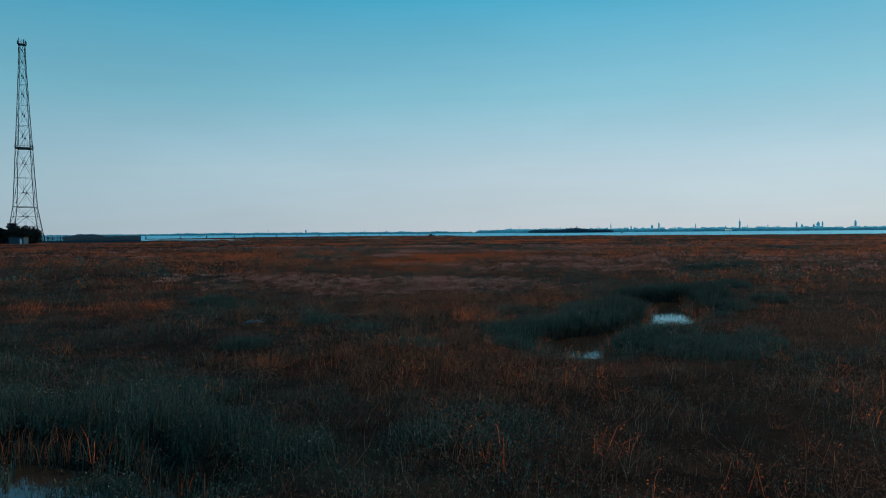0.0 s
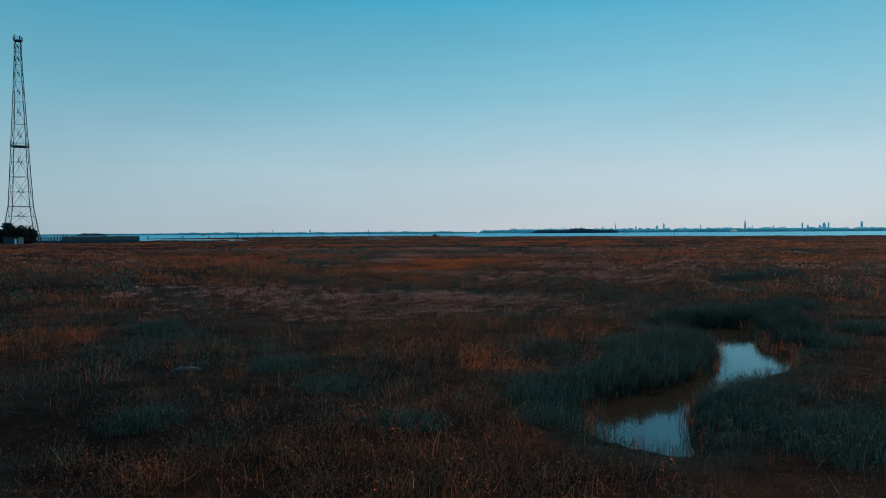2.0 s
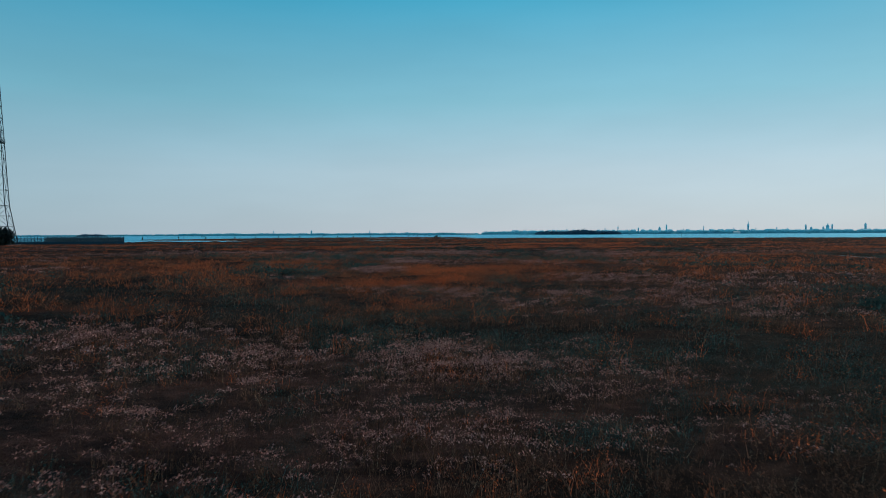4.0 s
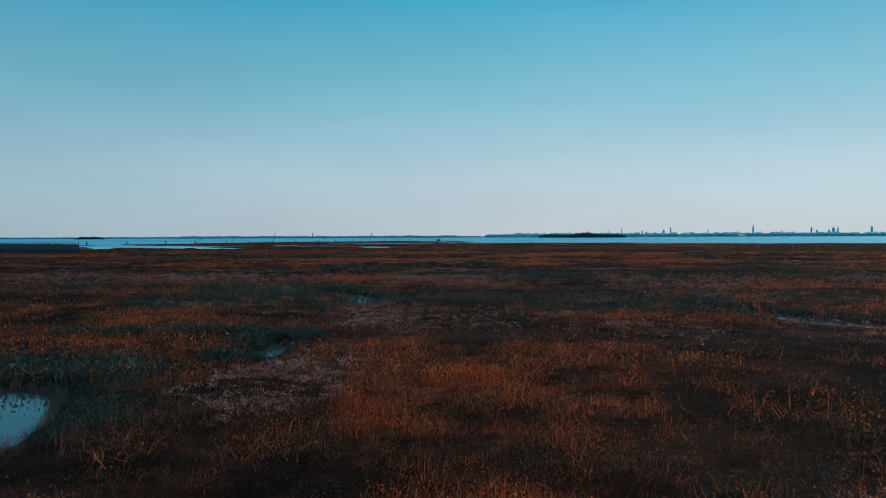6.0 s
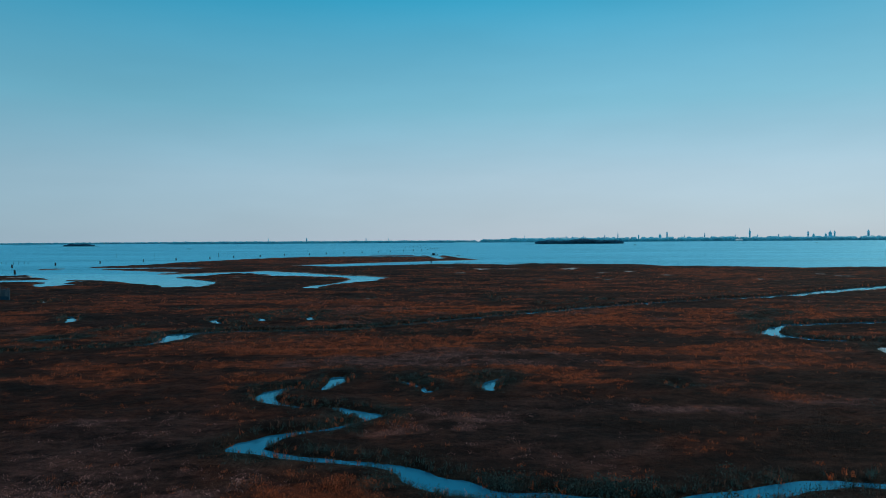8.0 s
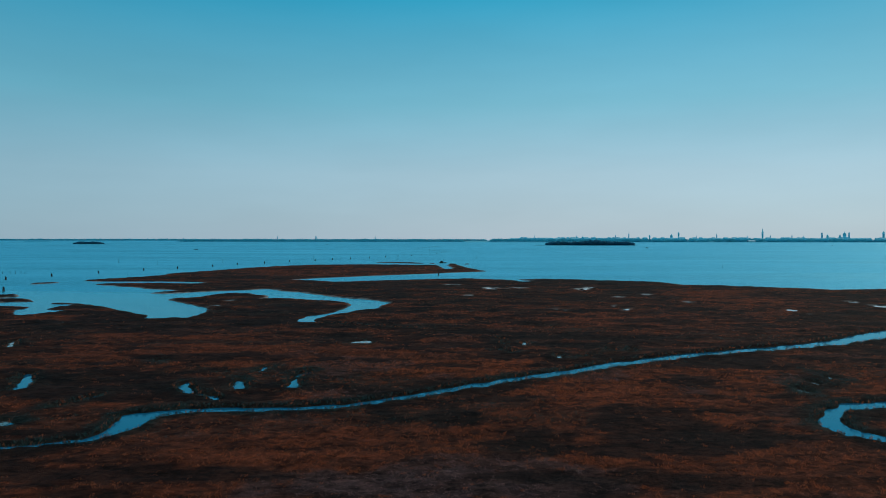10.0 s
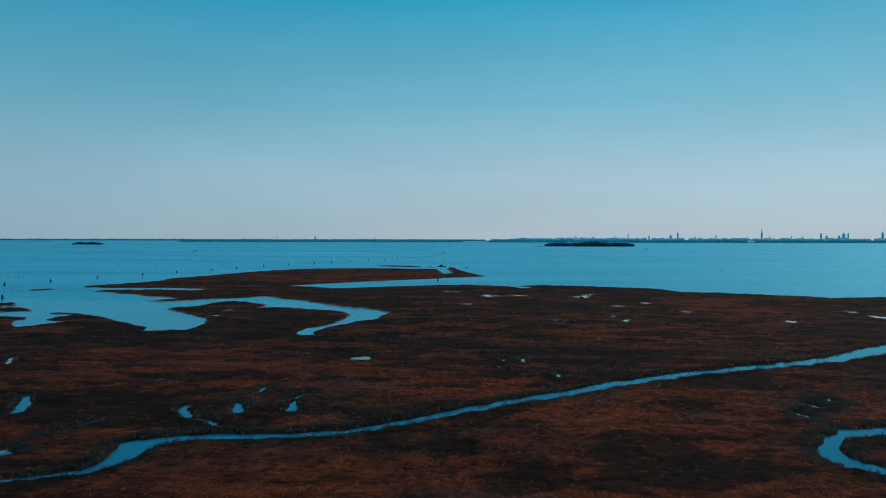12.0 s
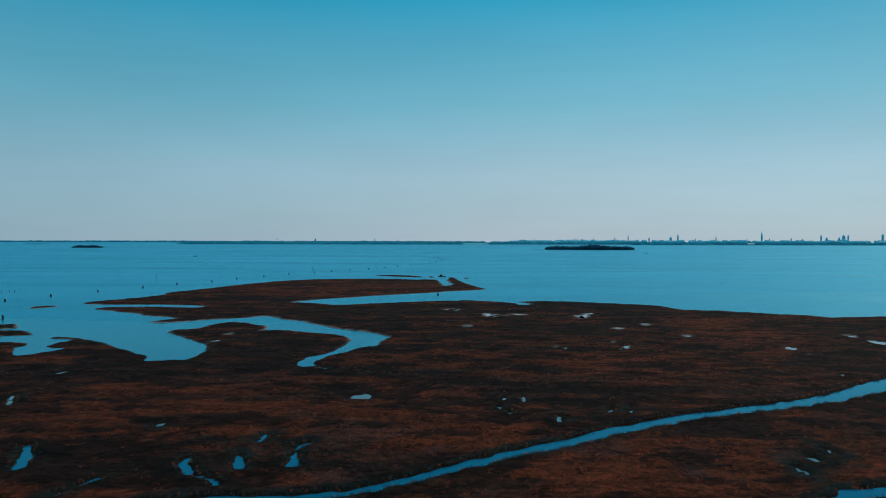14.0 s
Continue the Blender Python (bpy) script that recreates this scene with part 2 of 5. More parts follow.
M_MARSH, M_WATER = marsh_material(), water_material()
M_RUST = leaf_material("rust_grass", RUST, 0.7, 0.74)
M_LAV = leaf_material("sea_lavender", LAV, 0.85, 0.25)
M_GREEN = leaf_material("shrub_leaf", GREEN, 0.55, 0.34, 0.10)
M_EVERGREEN = leaf_material("evergreen_leaf", ((0.25, (0.004, 0.008, 0.009)), (0.5, (0.009, 0.017, 0.018)), (0.75, (0.022, 0.036, 0.036))), 0.6, 0.05, 0.06)
M_STRAW = leaf_material("dry_straw", ((0.2, (0.14, 0.08, 0.045)), (0.5, (0.26, 0.16, 0.10)), (0.75, (0.46, 0.35, 0.25))))
M_STEEL = plain("weathered_steel", (0.010, 0.024, 0.034), (0.024, 0.046, 0.060), 1.5, 0.6, 0.0, 0)
M_TIMBER = plain("wet_timber", (0.018, 0.014, 0.012), (0.05, 0.04, 0.032), 3.0, 0.8)
M_FENCE = plain("fence_paint", (0.012, 0.045, 0.072), (0.028, 0.075, 0.105), 2.0, 0.7)
M_CONCRETE = plain("concrete", (0.16, 0.15, 0.14), (0.3, 0.28, 0.26), 1.2, 0.9)
M_WHITE = plain("white_paint", (0.6, 0.62, 0.62), (0.78, 0.8, 0.8), 1.0, 0.6, 0, 0)
M_DRIFT = plain("bleached_wood", (0.020, 0.036, 0.046), (0.065, 0.095, 0.11), 14.0, 0.7)
M_BARK = plain("bark", (0.03, 0.022, 0.016), (0.07, 0.05, 0.035), 4.0)
# far woods, shores and town: air haze is tinted into the base colours
M_HAZED_WOODS = plain("hazed_leaf", (0.05, 0.37, 0.49), (0.08, 0.45, 0.58), 0.08, 0.95, 0, 0)
M_HAZED_ISLET = plain("hazed_islet_leaf", (0.018, 0.10, 0.17), (0.035, 0.14, 0.215), 0.1, 0.95, 0, 0)
M_HAZED_SHORE = plain("hazed_shore_grass", (0.07, 0.35, 0.45), (0.11, 0.42, 0.5), 0.02, 0.95, 0, 0)
M_HAZED_PLASTER = plain("hazed_plaster", (0.24, 0.68, 0.80), (0.40, 0.80, 0.90), 0.03, 0.9, 0, 0)
M_HAZED_TILES = plain("hazed_tiles", (0.18, 0.53, 0.63), (0.27, 0.61, 0.70), 0.05, 0.9, 0, 0)


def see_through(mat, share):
    """Leaves let part of the sun through; also lifts far trees towards haze brightness."""
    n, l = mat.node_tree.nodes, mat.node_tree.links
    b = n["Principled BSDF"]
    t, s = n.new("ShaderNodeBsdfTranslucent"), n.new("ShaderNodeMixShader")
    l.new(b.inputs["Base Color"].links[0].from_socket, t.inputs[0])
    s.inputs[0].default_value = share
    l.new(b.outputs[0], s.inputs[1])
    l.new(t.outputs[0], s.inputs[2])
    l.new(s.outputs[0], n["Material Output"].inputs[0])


see_through(M_HAZED_WOODS, 0.5)
see_through(M_HAZED_ISLET, 0.4)
# brick with the same distance haze in its colour
M_HAZED_BRICK = plain("hazed_brick", (0.10, 0.44, 0.56), (0.16, 0.52, 0.64), 0.05, 0.9, 0, 0)


# ---------------------------------------------------------------- mesh helpers
def mesh_of(name, verts, faces, mat):
    me = bpy.data.meshes.new(name)
    me.from_pydata([tuple(v) for v in verts], [], faces)
    me.materials.append(mat)
    return me


def tri_mesh(name, co, tris, mat):
    """A mesh from arrays of corners and triangles."""
    me = bpy.data.meshes.new(name)
    me.vertices.add(len(co))
    me.vertices.foreach_set("co", np.ascontiguousarray(co, np.float32).ravel())
    me.loops.add(tris.size)
    me.loops.foreach_set("vertex_index", np.ascontiguousarray(tris, np.int32).ravel())
    k = tris.shape[1]
    me.polygons.add(len(tris))
    me.polygons.foreach_set("loop_start", np.arange(0, tris.size, k, dtype=np.int32))
    me.update(calc_edges=True)
    me.materials.append(mat)
    return me


def part(name, data, mat, parent, label=""):
    """One mesh object under a thing or a part; data: a bmesh or a mesh."""
    if isinstance(data, bmesh.types.BMesh):
        me = bpy.data.meshes.new(name)
        data.to_mesh(me)
        data.free()
        me.materials.append(mat)
        data = me
    ob = new(name, data)
    ob.parent = parent
    return tagged(ob, label)


def thing(name, label, category, group="", at=(0, 0, 0), turn=0):
    ob = new(name)
    ob.matrix_basis = pose(*at, 0, 0, turn)
    return tagged(ob, label, category, group)


def beam(bm, a, b, r, sides=4, r2=None):
    """A bar from a to b."""
    a, b = Vector(a), Vector(b)
    q = (b - a).to_track_quat("Z", "Y")
    rings = []
    for p, rad in ((a, r), (b, r if r2 is None else r2)):
        rings.append([bm.verts.new(p + q @ Vector((rad * math.cos(2 * math.pi * (k + 0.5) / sides), rad * math.sin(2 * math.pi * (k + 0.5) / sides), 0))) for k in range(sides)])
    for k in range(sides):
        bm.faces.new((rings[0][k], rings[0][(k + 1) % sides], rings[1][(k + 1) % sides], rings[1][k]))
    bm.faces.new(rings[0][::-1])
    bm.faces.new(rings[1])


def box(bm, x0, x1, y0, y1, z0, z1):
    v = [bm.verts.new((x, y, z)) for z in (z0, z1) for y in (y0, y1) for x in (x0, x1)]
    for f in ((0, 2, 3, 1), (4, 5, 7, 6), (0, 1, 5, 4), (2, 6, 7, 3), (0, 4, 6, 2), (1, 3, 7, 5)):
        bm.faces.new([v[k] for k in f])


def lathe(bm, profile, sides=12):
    """A turned body from (radius, height) pairs."""
    rings = [[bm.verts.new((r * math.cos(2 * math.pi * k / sides), r * math.sin(2 * math.pi * k / sides), z)) for k in range(sides)] for r, z in profile]
    for a, b in zip(rings, rings[1:]):
        for k in range(sides):
            bm.faces.new((a[k], a[(k + 1) % sides], b[(k + 1) % sides], b[k]))
    bm.faces.new(rings[-1])
    bm.faces.new(rings[0][::-1])


# ---------------------------------------------------------------- plan of the marsh
def hash2(ix, iy, seed):
    h = (ix.astype(np.int64) * 374761393 + iy.astype(np.int64) * 668265263 + seed * 1442695041) & 0xFFFFFFFF
    h = ((h ^ (h >> 13)) * 1274126177) & 0xFFFFFFFF
    return ((h ^ (h >> 16)) & 0xFFFF) / 65535.0


def value_noise(x, y, seed):
    ix, iy = np.floor(x), np.floor(y)
    fx, fy = x - ix, y - iy
    fx, fy = fx * fx * (3 - 2 * fx), fy * fy * (3 - 2 * fy)
    a, b = hash2(ix, iy, seed), hash2(ix + 1, iy, seed)
    c, d = hash2(ix, iy + 1, seed), hash2(ix + 1, iy + 1, seed)
    return (a * (1 - fx) + b * fx) * (1 - fy) + (c * (1 - fx) + d * fx) * fy


def fbm(x, y, size, seed, octaves=4):
    total, amp, norm = 0.0, 1.0, 0.0
    for k in range(octaves):
        total = total + amp * value_noise(x / size * 2 ** k + 17.3 * k, y / size * 2 ** k + 9.1 * k, seed + k)
        norm += amp
        amp *= 0.55
    return total / norm


def smooth(a, b, v):
    t = np.clip((v - a) / (b - a), 0, 1)
    return t * t * (3 - 2 * t)


# edge of the marsh against the lagoon, from the west round the inlets and the spit to the east
EDGE_WEST = [(-1500, 60), (-420, 150), (-260, 240), (-195, 300), (-170, 330), (-157.7, 333.5), (-149, 331), (-147, 326), (-147.2, 321.5),
             (-139, 308.5), (-135, 308), (-130.4, 316.3), (-129.9, 319.7), (-136.9, 321.8), (-139.6, 325.3), (-139.1, 332.7), (-137.8, 339.3),
             (-147.2, 341.8), (-149, 344.5), (-147.1, 347.4), (-136.3, 342.1), (-130.8, 339.5), (-117.2, 327.1), (-104, 313.7), (-97, 307.7),
             (-94.2, 300.8), (-91.9, 298.1), (-87.6, 299.1), (-81.6, 301.2), (-81.2, 309.1), (-81.8, 316.5), (-86.8, 330.4), (-91.2, 335.4),
             (-98.4, 343.2), (-106, 351.6), (-112.2, 359), (-113.5, 362.2), (-110.8, 368.8), (-104.7, 370.7), (-104.5, 379.5)]
EDGE_CREEK = [(-102.4, 387.1), (-97, 393.1), (-87.9, 387.5), (-80.2, 382.1), (-77.6, 376.8), (-76.3, 369.9), (-77.2, 364.9), (-71.8, 368.3),
              (-59.1, 362.2), (-46.9, 356.3), (-41.2, 350.6), (-38, 342.2), (-37.8, 336.9), (-38.9, 322.2), (-42.4, 311.2), (-45.7, 306.1),
              (-46.4, 297.5), (-45.5, 292.2), (-40.4, 289.8), (-42, 296.7), (-40.7, 307.2), (-35.9, 315.6), (-32, 327.1), (-26.9, 329.7),
              (-27.4, 337.2), (-24.9, 348.2), (-27.2, 353.9), (-37.2, 364.4), (-47.2, 370.8), (-54.6, 379.3), (-64.8, 390.2), (-66.7, 394.1),
              (-78.1, 401.9), (-89.4, 414.7), (-95.3, 407.8), (-104.2, 403.2), (-114.6, 396.6), (-123.7, 388.3), (-132.2, 388.1), (-133.6, 394)]
EDGE_SPIT = [(-128.5, 404.6), (-133.7, 408.8), (-148.5, 415.1), (-153.1, 422.1), (-167.6, 429), (-171.5, 434), (-183.3, 439), (-186.8, 444.3),
             (-184.1, 452.9), (-158.7, 456.7), (-138.5, 451.6), (-135.9, 460.5), (-162.7, 465.7), (-187.2, 464.8), (-206.6, 468.9),
             (-208.2, 483.7), (-194.2, 506), (-187.6, 530.6), (-192.5, 543.7), (-182, 573.3), (-173.3, 606.8), (-156.2, 652.5), (-146.9, 671),
             (-122.3, 691.3), (-74, 701.5), (-38.3, 694.9), (-17.5, 695.8), (-12.7, 658.5), (-8.7, 619.3), (-3.2, 632), (-8.3, 680.6),
             (-6.4, 730.2), (-1.1, 721.6), (6, 659.3), (18, 602.7), (23.1, 586.4), (15, 575.7), (-2.8, 565), (-17.7, 550.2), (-39.1, 536)]
EDGE_EAST = [(-65, 514.5), (-82.7, 498.7), (-93.8, 480.9), (-88.3, 479.4), (-71.5, 475.1), (-67.9, 468.9), (-49.5, 475.9), (-28.2, 486.6),
             (-2.3, 496.2), (17.5, 495.1), (34.4, 482), (35.1, 472.4), (41.7, 475.8), (36, 485.4), (36.3, 492.2), (63.2, 493.2),
             (92.9, 480.8), (111.4, 468.8), (116.4, 451.6), (133.4, 446.7), (155.2, 432.1), (169.4, 427.7), (175.2, 418.6), (192.6, 421.4),
             (215, 424), (270, 410), (420, 395), (800, 360), (1500, 330), (1500, -500), (-1500, -500)]
ISLETS = [[(-222, 445.9), (-224.4, 454.5), (-216.6, 459.2), (-212.7, 457.9), (-212.3, 452), (-217.4, 443.3)],
          [(-200, 374), (-187.8, 382.5), (-183.1, 377.1), (-177.9, 368.5), (-196, 362)],
          [(-190, 362), (-171, 362.1), (-162.2, 354.4), (-160, 350), (-185, 345)],
          [(-78.8, 750.1), (-65.1, 765.4), (-39.3, 751.9), (-29, 729.2), (-37.6, 724.4), (-57, 737)],
          [(-26.7, 738.3), (-22.6, 743.2), (-18.7, 720.8), (-24.4, 720.6)],
          [(6.6, 717.6), (10.9, 726.5), (12.2, 713.6), (7.5, 705)]]
# tidal channels: middle line and half width
CHANNELS = [
    [(-80, 168, 0.6), (-52.3, 173.6, 0.6), (-48, 176, 0.55), (-44.6, 177, 0.8), (-43, 180.2, 1.2), (-42.7, 184, 1.9), (-42.6, 188, 2.7), (-40.6, 189.8, 1.9),
     (-38.3, 191.4, 1.3), (-32.3, 192, 1.19), (-24.4, 192.6, 1.11), (-16.7, 194.4, 1.11), (-8.9, 198.8, 1.24), (-.4, 205.8, 1.38), (9.2, 212.9, 1.57),
     (19.9, 219.9, 1.65), (32.3, 229, 1.93), (45.7, 236.9, 2.03), (59.8, 243.3, 2.11), (75, 249.9, 2.39), (88.7, 256.8, 2.76), (98.5, 264.0, 3.3), (108, 270.6, 3.7), (150, 296, 4.6), (260, 335, 6.5)],
    [(78, 199, 1.65), (64, 197.6, 1.47), (57.6, 196, 1.38), (53.4, 193.3, 1.38), (50.4, 189.2, 1.38), (49, 185, 1.38), (49.8, 181.7, 1.38), (52.5, 179.5, 1.29), (60, 177, 1.19)],
    [(-12.6, 153.6, .9), (-12.6, 150.4, .9), (-13.7, 147.3, .3), (-16.6, 148.9, .4), (-18, 147.4, .9), (-18.3, 144.4, 1), (-16.5, 142.0, .5), (-13.2, 140.6, .3), (-10.5, 140.4, .6), (-8.5, 138.6, 1), (-7.1, 137.6, .9)],
    [(-7.1, 137.6, .8), (-8, 135.6, .25), (-9.7, 134.0, .5), (-12, 133.2, .8), (-13.7, 131.8, 1.0), (-15.3, 130, 1.3), (-15.7, 128.7, 1.1), (-13.4, 127.4, .7), (-11.4, 127, .5), (-8.3, 126.4, .5), (-6.1, 125.7, .5), (-4.3, 124.6, .6)],
    [(-4.3, 124.6, .6), (-3, 123.4, .95), (-1.7, 122, 1.1), (-.6, 121.0, 1.2), (1.3, 120.0, .75), (3.2, 119.6, .7), (7, 118.9, .75), (9.2, 118.5, .8), (11.5, 118.6, .8), (14.3, 119.1, .85), (17.9, 120.4, .9), (21, 121.2, .9), (23.4, 121.2, .55), (27.7, 121.7, .35), (45, 122, .15)],
    [(-40, 103, .15), (-24.4, 106.2, .2), (-17.8, 106.3, .3), (-13.6, 105.0, .6), (-11.1, 103.4, 1.1), (-8.7, 100.9, 1.5), (-6.4, 97.8, 1.6), (-4.7, 97.6, 1.2), (-3, 98.0, .95), (-.8, 98.1, .75), (2, 97.9, .75), (4.6, 97.4, .8), (7.1, 96.7, .75), (9.4, 95.8, .7), (11.4, 94.6, .85), (13.3, 93.4, .8), (14.5, 91.8, .85), (15.4, 90.4, .95), (16.7, 88.6, 1.2), (17.4, 86.6, 1.4), (18.6, 84, 1.3), (23, 80, 1.2), (32, 77, 1)],
    [(-7.7, 78.0, .22), (-7.5, 77.3, .34), (-7.4, 76, .42), (-7.6, 74.6, .36)],
    [(-5.9, 96.6, 1.0), (-6.1, 94.4, .75), (-6.9, 92.7, .5), (-7.9, 91.5, .35)],
    [(-45, 209.4, .6), (-44.6, 206.9, .9), (-42.9, 203.6, .9), (-40.7, 201.6, .45), (-37.5, 199.9, .4), (-36, 197.9, .7)],
    [(-40.2, 289.5, .7), (-32.9, 287.5, .5), (-26.2, 285.2, .45), (-19.5, 281.5, .4), (-7, 276.6, .2)],
    [(-62, 183, 1.6), (-58.2, 184.1, .7)],
    [(9.6, 245.8, .5), (11.8, 240.6, .5)], [(-76, 215.6, .75), (-72.8, 209.7, .95), (-70.2, 204.4, .9)], [(-103.3, 253.5, .6), (-98.7, 245, .65)],
    [(-36.9, 212.4, .5), (-35.9, 207.7, .8), (-34.6, 204.8, .7)], [(-26.2, 219, .5), (-27.7, 217, .5), (-27.8, 213.8, .6), (-26.6, 206, .8)],
    [(-57.9, 192.5, .25), (-56.5, 195.8, .25), (-55.2, 198.9, .5), (-54.9, 200.4, .5)], [(24.7, 234.7, .15), (29.2, 238.7, .2)],
    [(-35.1, 223.3, .5), (-35.5, 219.6, .5)], [(33.8, 245.7, .5), (32.8, 241.6, .6)], [(38.7, 246.6, .4), (36.8, 241.7, .5)],
    [(21.3, 237.8, .35), (20.8, 234.3, .7)], [(11.6, 255, .6), (10.8, 252.3, .6)], [(14.9, 254.9, .5), (16.3, 250.3, .55)],
    [(10.1, 261.7, .2), (10.8, 258.2, .2)], [(54.6, 323.7, .5), (56.2, 325, .9), (59.1, 330.9, .6)], [(57.7, 421, .9), (58.3, 413, 1.2), (64, 428.5, .8), (66, 431.6, .5)],
    [(14.6, 428, 1.0), (16.2, 416, 1.2), (19.7, 421.5, 1.4), (23.6, 420.7, .6)], [(-5, 445, .8), (-1.6, 447.5, 2.0), (-.4, 445, 1.6)], [(26.7, 282.4, .6), (26.4, 278.4, .65)],
    [(-5.3, 151.7, .5), (-4.3, 149.7, .35), (-3.5, 148.7, .3), (-2.9, 147, .5)], [(4.4, 152.7, .35), (3.4, 151.2, .6), (3.1, 148.6, .6), (3.1, 147.2, .5)], [(21.6, 149.2, .5), (22, 147.6, .45)],
]
# single ponds: place and half axes
PONDS_FAR = [(-21.9, 254.5, 2.2, 2.8), (-107.7, 280.7, 1.1, 2.2), (-58.4, 230.1, 0.7, 1.2), (30.2, 425.6, 2.4, 1.6)]
PONDS_EAST = [(66.4, 375.9, 1.2, 1.6), (80.8, 388.9, 0.9, 1.6), (87.4, 355.8, 1.0, 1.5), (112.3, 327.7, 1.4, 2.6), (112.9, 315.6, 0.6, 1.3), (148.9, 356.2, 1.2, 2.4),
              (150, 341, 2.8, 4.0), (55.8, 339.6, 0.6, 1.0), (4.5, 381.1, 0.7, 1.3), (33.7, 329, 0.5, 1.4), (37.2, 325.6, 0.6, 0.8), (4.3, 321.2, 0.5, 1.0), (104.8, 282.5, 0.7, 1.2)]
PONDS_NEAR = [(60, 211.1, .8, 1.4), (55.2, 205.8, .6, 1.4), (64.8, 216, .4, 1.2), (-86.8, 355.1, .9, 1.6), (-86, 338.2, .8, 1.6), (-59.8, 184.2, .8, 1.2), (58.5, 166.7, 3.6, 5.0), (38.5, 134.8, .6, 1.2)]
PONDS_CLOSE = [(49.6, 103.6, 1.5, 4.6), (14.7, 39.9, .35, .6)]
POOL_NEAR = [(2.3, 16.8), (3, 18), (3.7, 18.6), (4.6, 19.5), (5.6, 20), (6.3, 21.4), (7.1, 23.7), (7, 24.5), (6.9, 25.6), (6.8, 27), (8.4, 27.5),
             (9.5, 26.8), (8.7, 24.4), (8.3, 22.8), (8.6, 21.9), (7.6, 20.3), (6.7, 19.6), (5.8, 19), (5.2, 18.5), (4.7, 17.8), (4.2, 17.1), (3.9, 16.2), (3.6, 15.2), (3.4, 14.5), (2.8, 14.7), (2.2, 15.4)]
POOL_WEST = [(-15.6, 68.9), (-14.3, 69.6), (-12.8, 69.5), (-11.7, 68.9), (-10.8, 67.4), (-10.1, 65.7), (-9.8, 64.6), (-10.0, 63.8), (-11.0, 63.6), (-11.9, 64.6), (-12.7, 65.9), (-14.6, 67.4)]
POOL_START = [(-7.5, 8.2), (-5.8, 8.4), (-5.1, 8.4), (-4.5, 8.2), (-3.7, 7.9), (-3, 7.4), (-2.6, 6.8), (-3.5, 6.2), (-6.5, 6.0)]


def rounded(points, steps=3):
    """A closed outline drawn through the points."""
    p = np.array(points, float)
    out = []
    for k in range(len(p)):
        a, b, c, d = p[k - 1], p[k], p[(k + 1) % len(p)], p[(k + 2) % len(p)]
        for s in range(steps):
            t = s / steps
            q = 0.5 * (2 * b + (c - a) * t + (2 * a - 5 * b + 4 * c - d) * t * t + (3 * b - a - 3 * c + d) * t ** 3)
            out.append(q * 0.6 + (b + (c - b) * t) * 0.4)
    return np.array(out)


def area_distance(x, y, outline):
    """Metres inside (positive) or outside an outline."""
    best, inside = np.full(x.shape, 1e9), np.zeros(x.shape, bool)
    for a, b in zip(outline, np.roll(outline, -1, 0)):
        d = b - a
        t = np.clip(((x - a[0]) * d[0] + (y - a[1]) * d[1]) / (d @ d + 1e-12), 0, 1)
        best = np.minimum(best, (x - a[0] - t * d[0]) ** 2 + (y - a[1] - t * d[1]) ** 2)
        if a[1] != b[1]:
            inside ^= ((a[1] > y) != (b[1] > y)) & (x < d[0] * (y - a[1]) / d[1] + a[0])
    best = np.sqrt(best)
    return np.where(inside, best, -best)


def near_box(x, y, pts, margin):
    p = np.array([q[:2] for q in pts])
    lo, hi = p.min(0) - margin, p.max(0) + margin
    return (x > lo[0]) & (x < hi[0]) & (y > lo[1]) & (y < hi[1])


MARSH_EDGE = rounded(EDGE_WEST + EDGE_CREEK + EDGE_SPIT + EDGE_EAST, 2)


def dry(x, y):
    """Metres from the nearest water's edge: positive on the marsh, negative in the water. And how near a channel's margin is."""
    n = value_noise(x / 1.3, y / 1.3, 71) - 0.5
    reach = 0.10 + 0.004 * np.clip(y, 0, 250)
    wx = x + 0.9 * reach * (value_noise(x / 2.1, y / 2.1, 81) - 0.5) + 0.5 * reach * n
    wy = y + 1.6 * reach * (value_noise(x / 2.3, y / 2.3, 91) - 0.5)
    d = np.full(x.shape, 40.0)
    k = (y > 255) | (np.abs(x) > 170)
    d[k] = np.minimum(area_distance(wx[k], wy[k], MARSH_EDGE), 40)
    for isle in ISLETS:
        k = near_box(x, y, isle, 40)
        d[k] = np.maximum(d[k], area_distance(wx[k], wy[k], rounded(isle)))
    creek = np.full(x.shape, 40.0)
    for line in CHANNELS:
        for (ax, ay, ar), (bx, by, br) in zip(line, line[1:]):
            m = 12 + max(ar, br)
            k = (x > min(ax, bx) - m) & (x < max(ax, bx) + m) & (y > min(ay, by) - m) & (y < max(ay, by) + m)
            if not k.any():
                continue
            dx, dy = bx - ax, by - ay
            t = np.clip(((wx[k] - ax) * dx + (wy[k] - ay) * dy) / (dx * dx + dy * dy), 0, 1)
            e = np.hypot(wx[k] - ax - t * dx, wy[k] - ay - t * dy) - (ar + (br - ar) * t)
            creek[k] = np.minimum(creek[k], e)
    for px, py, rx, ry in PONDS_FAR + PONDS_EAST + PONDS_NEAR + PONDS_CLOSE:
        k = (np.abs(x - px) < rx + 8) & (np.abs(y - py) < ry + 8)
        if k.any():
            creek[k] = np.minimum(creek[k], (np.hypot((wx[k] - px) / rx, (wy[k] - py) / ry) - 1) * min(rx, ry))
    for pool in (POOL_NEAR, POOL_WEST, POOL_START):
        k = near_box(x, y, pool, 9)
        if k.any():
            creek[k] = np.minimum(creek[k], -area_distance(wx[k], wy[k], rounded(pool)))
    return np.minimum(d, creek), creek


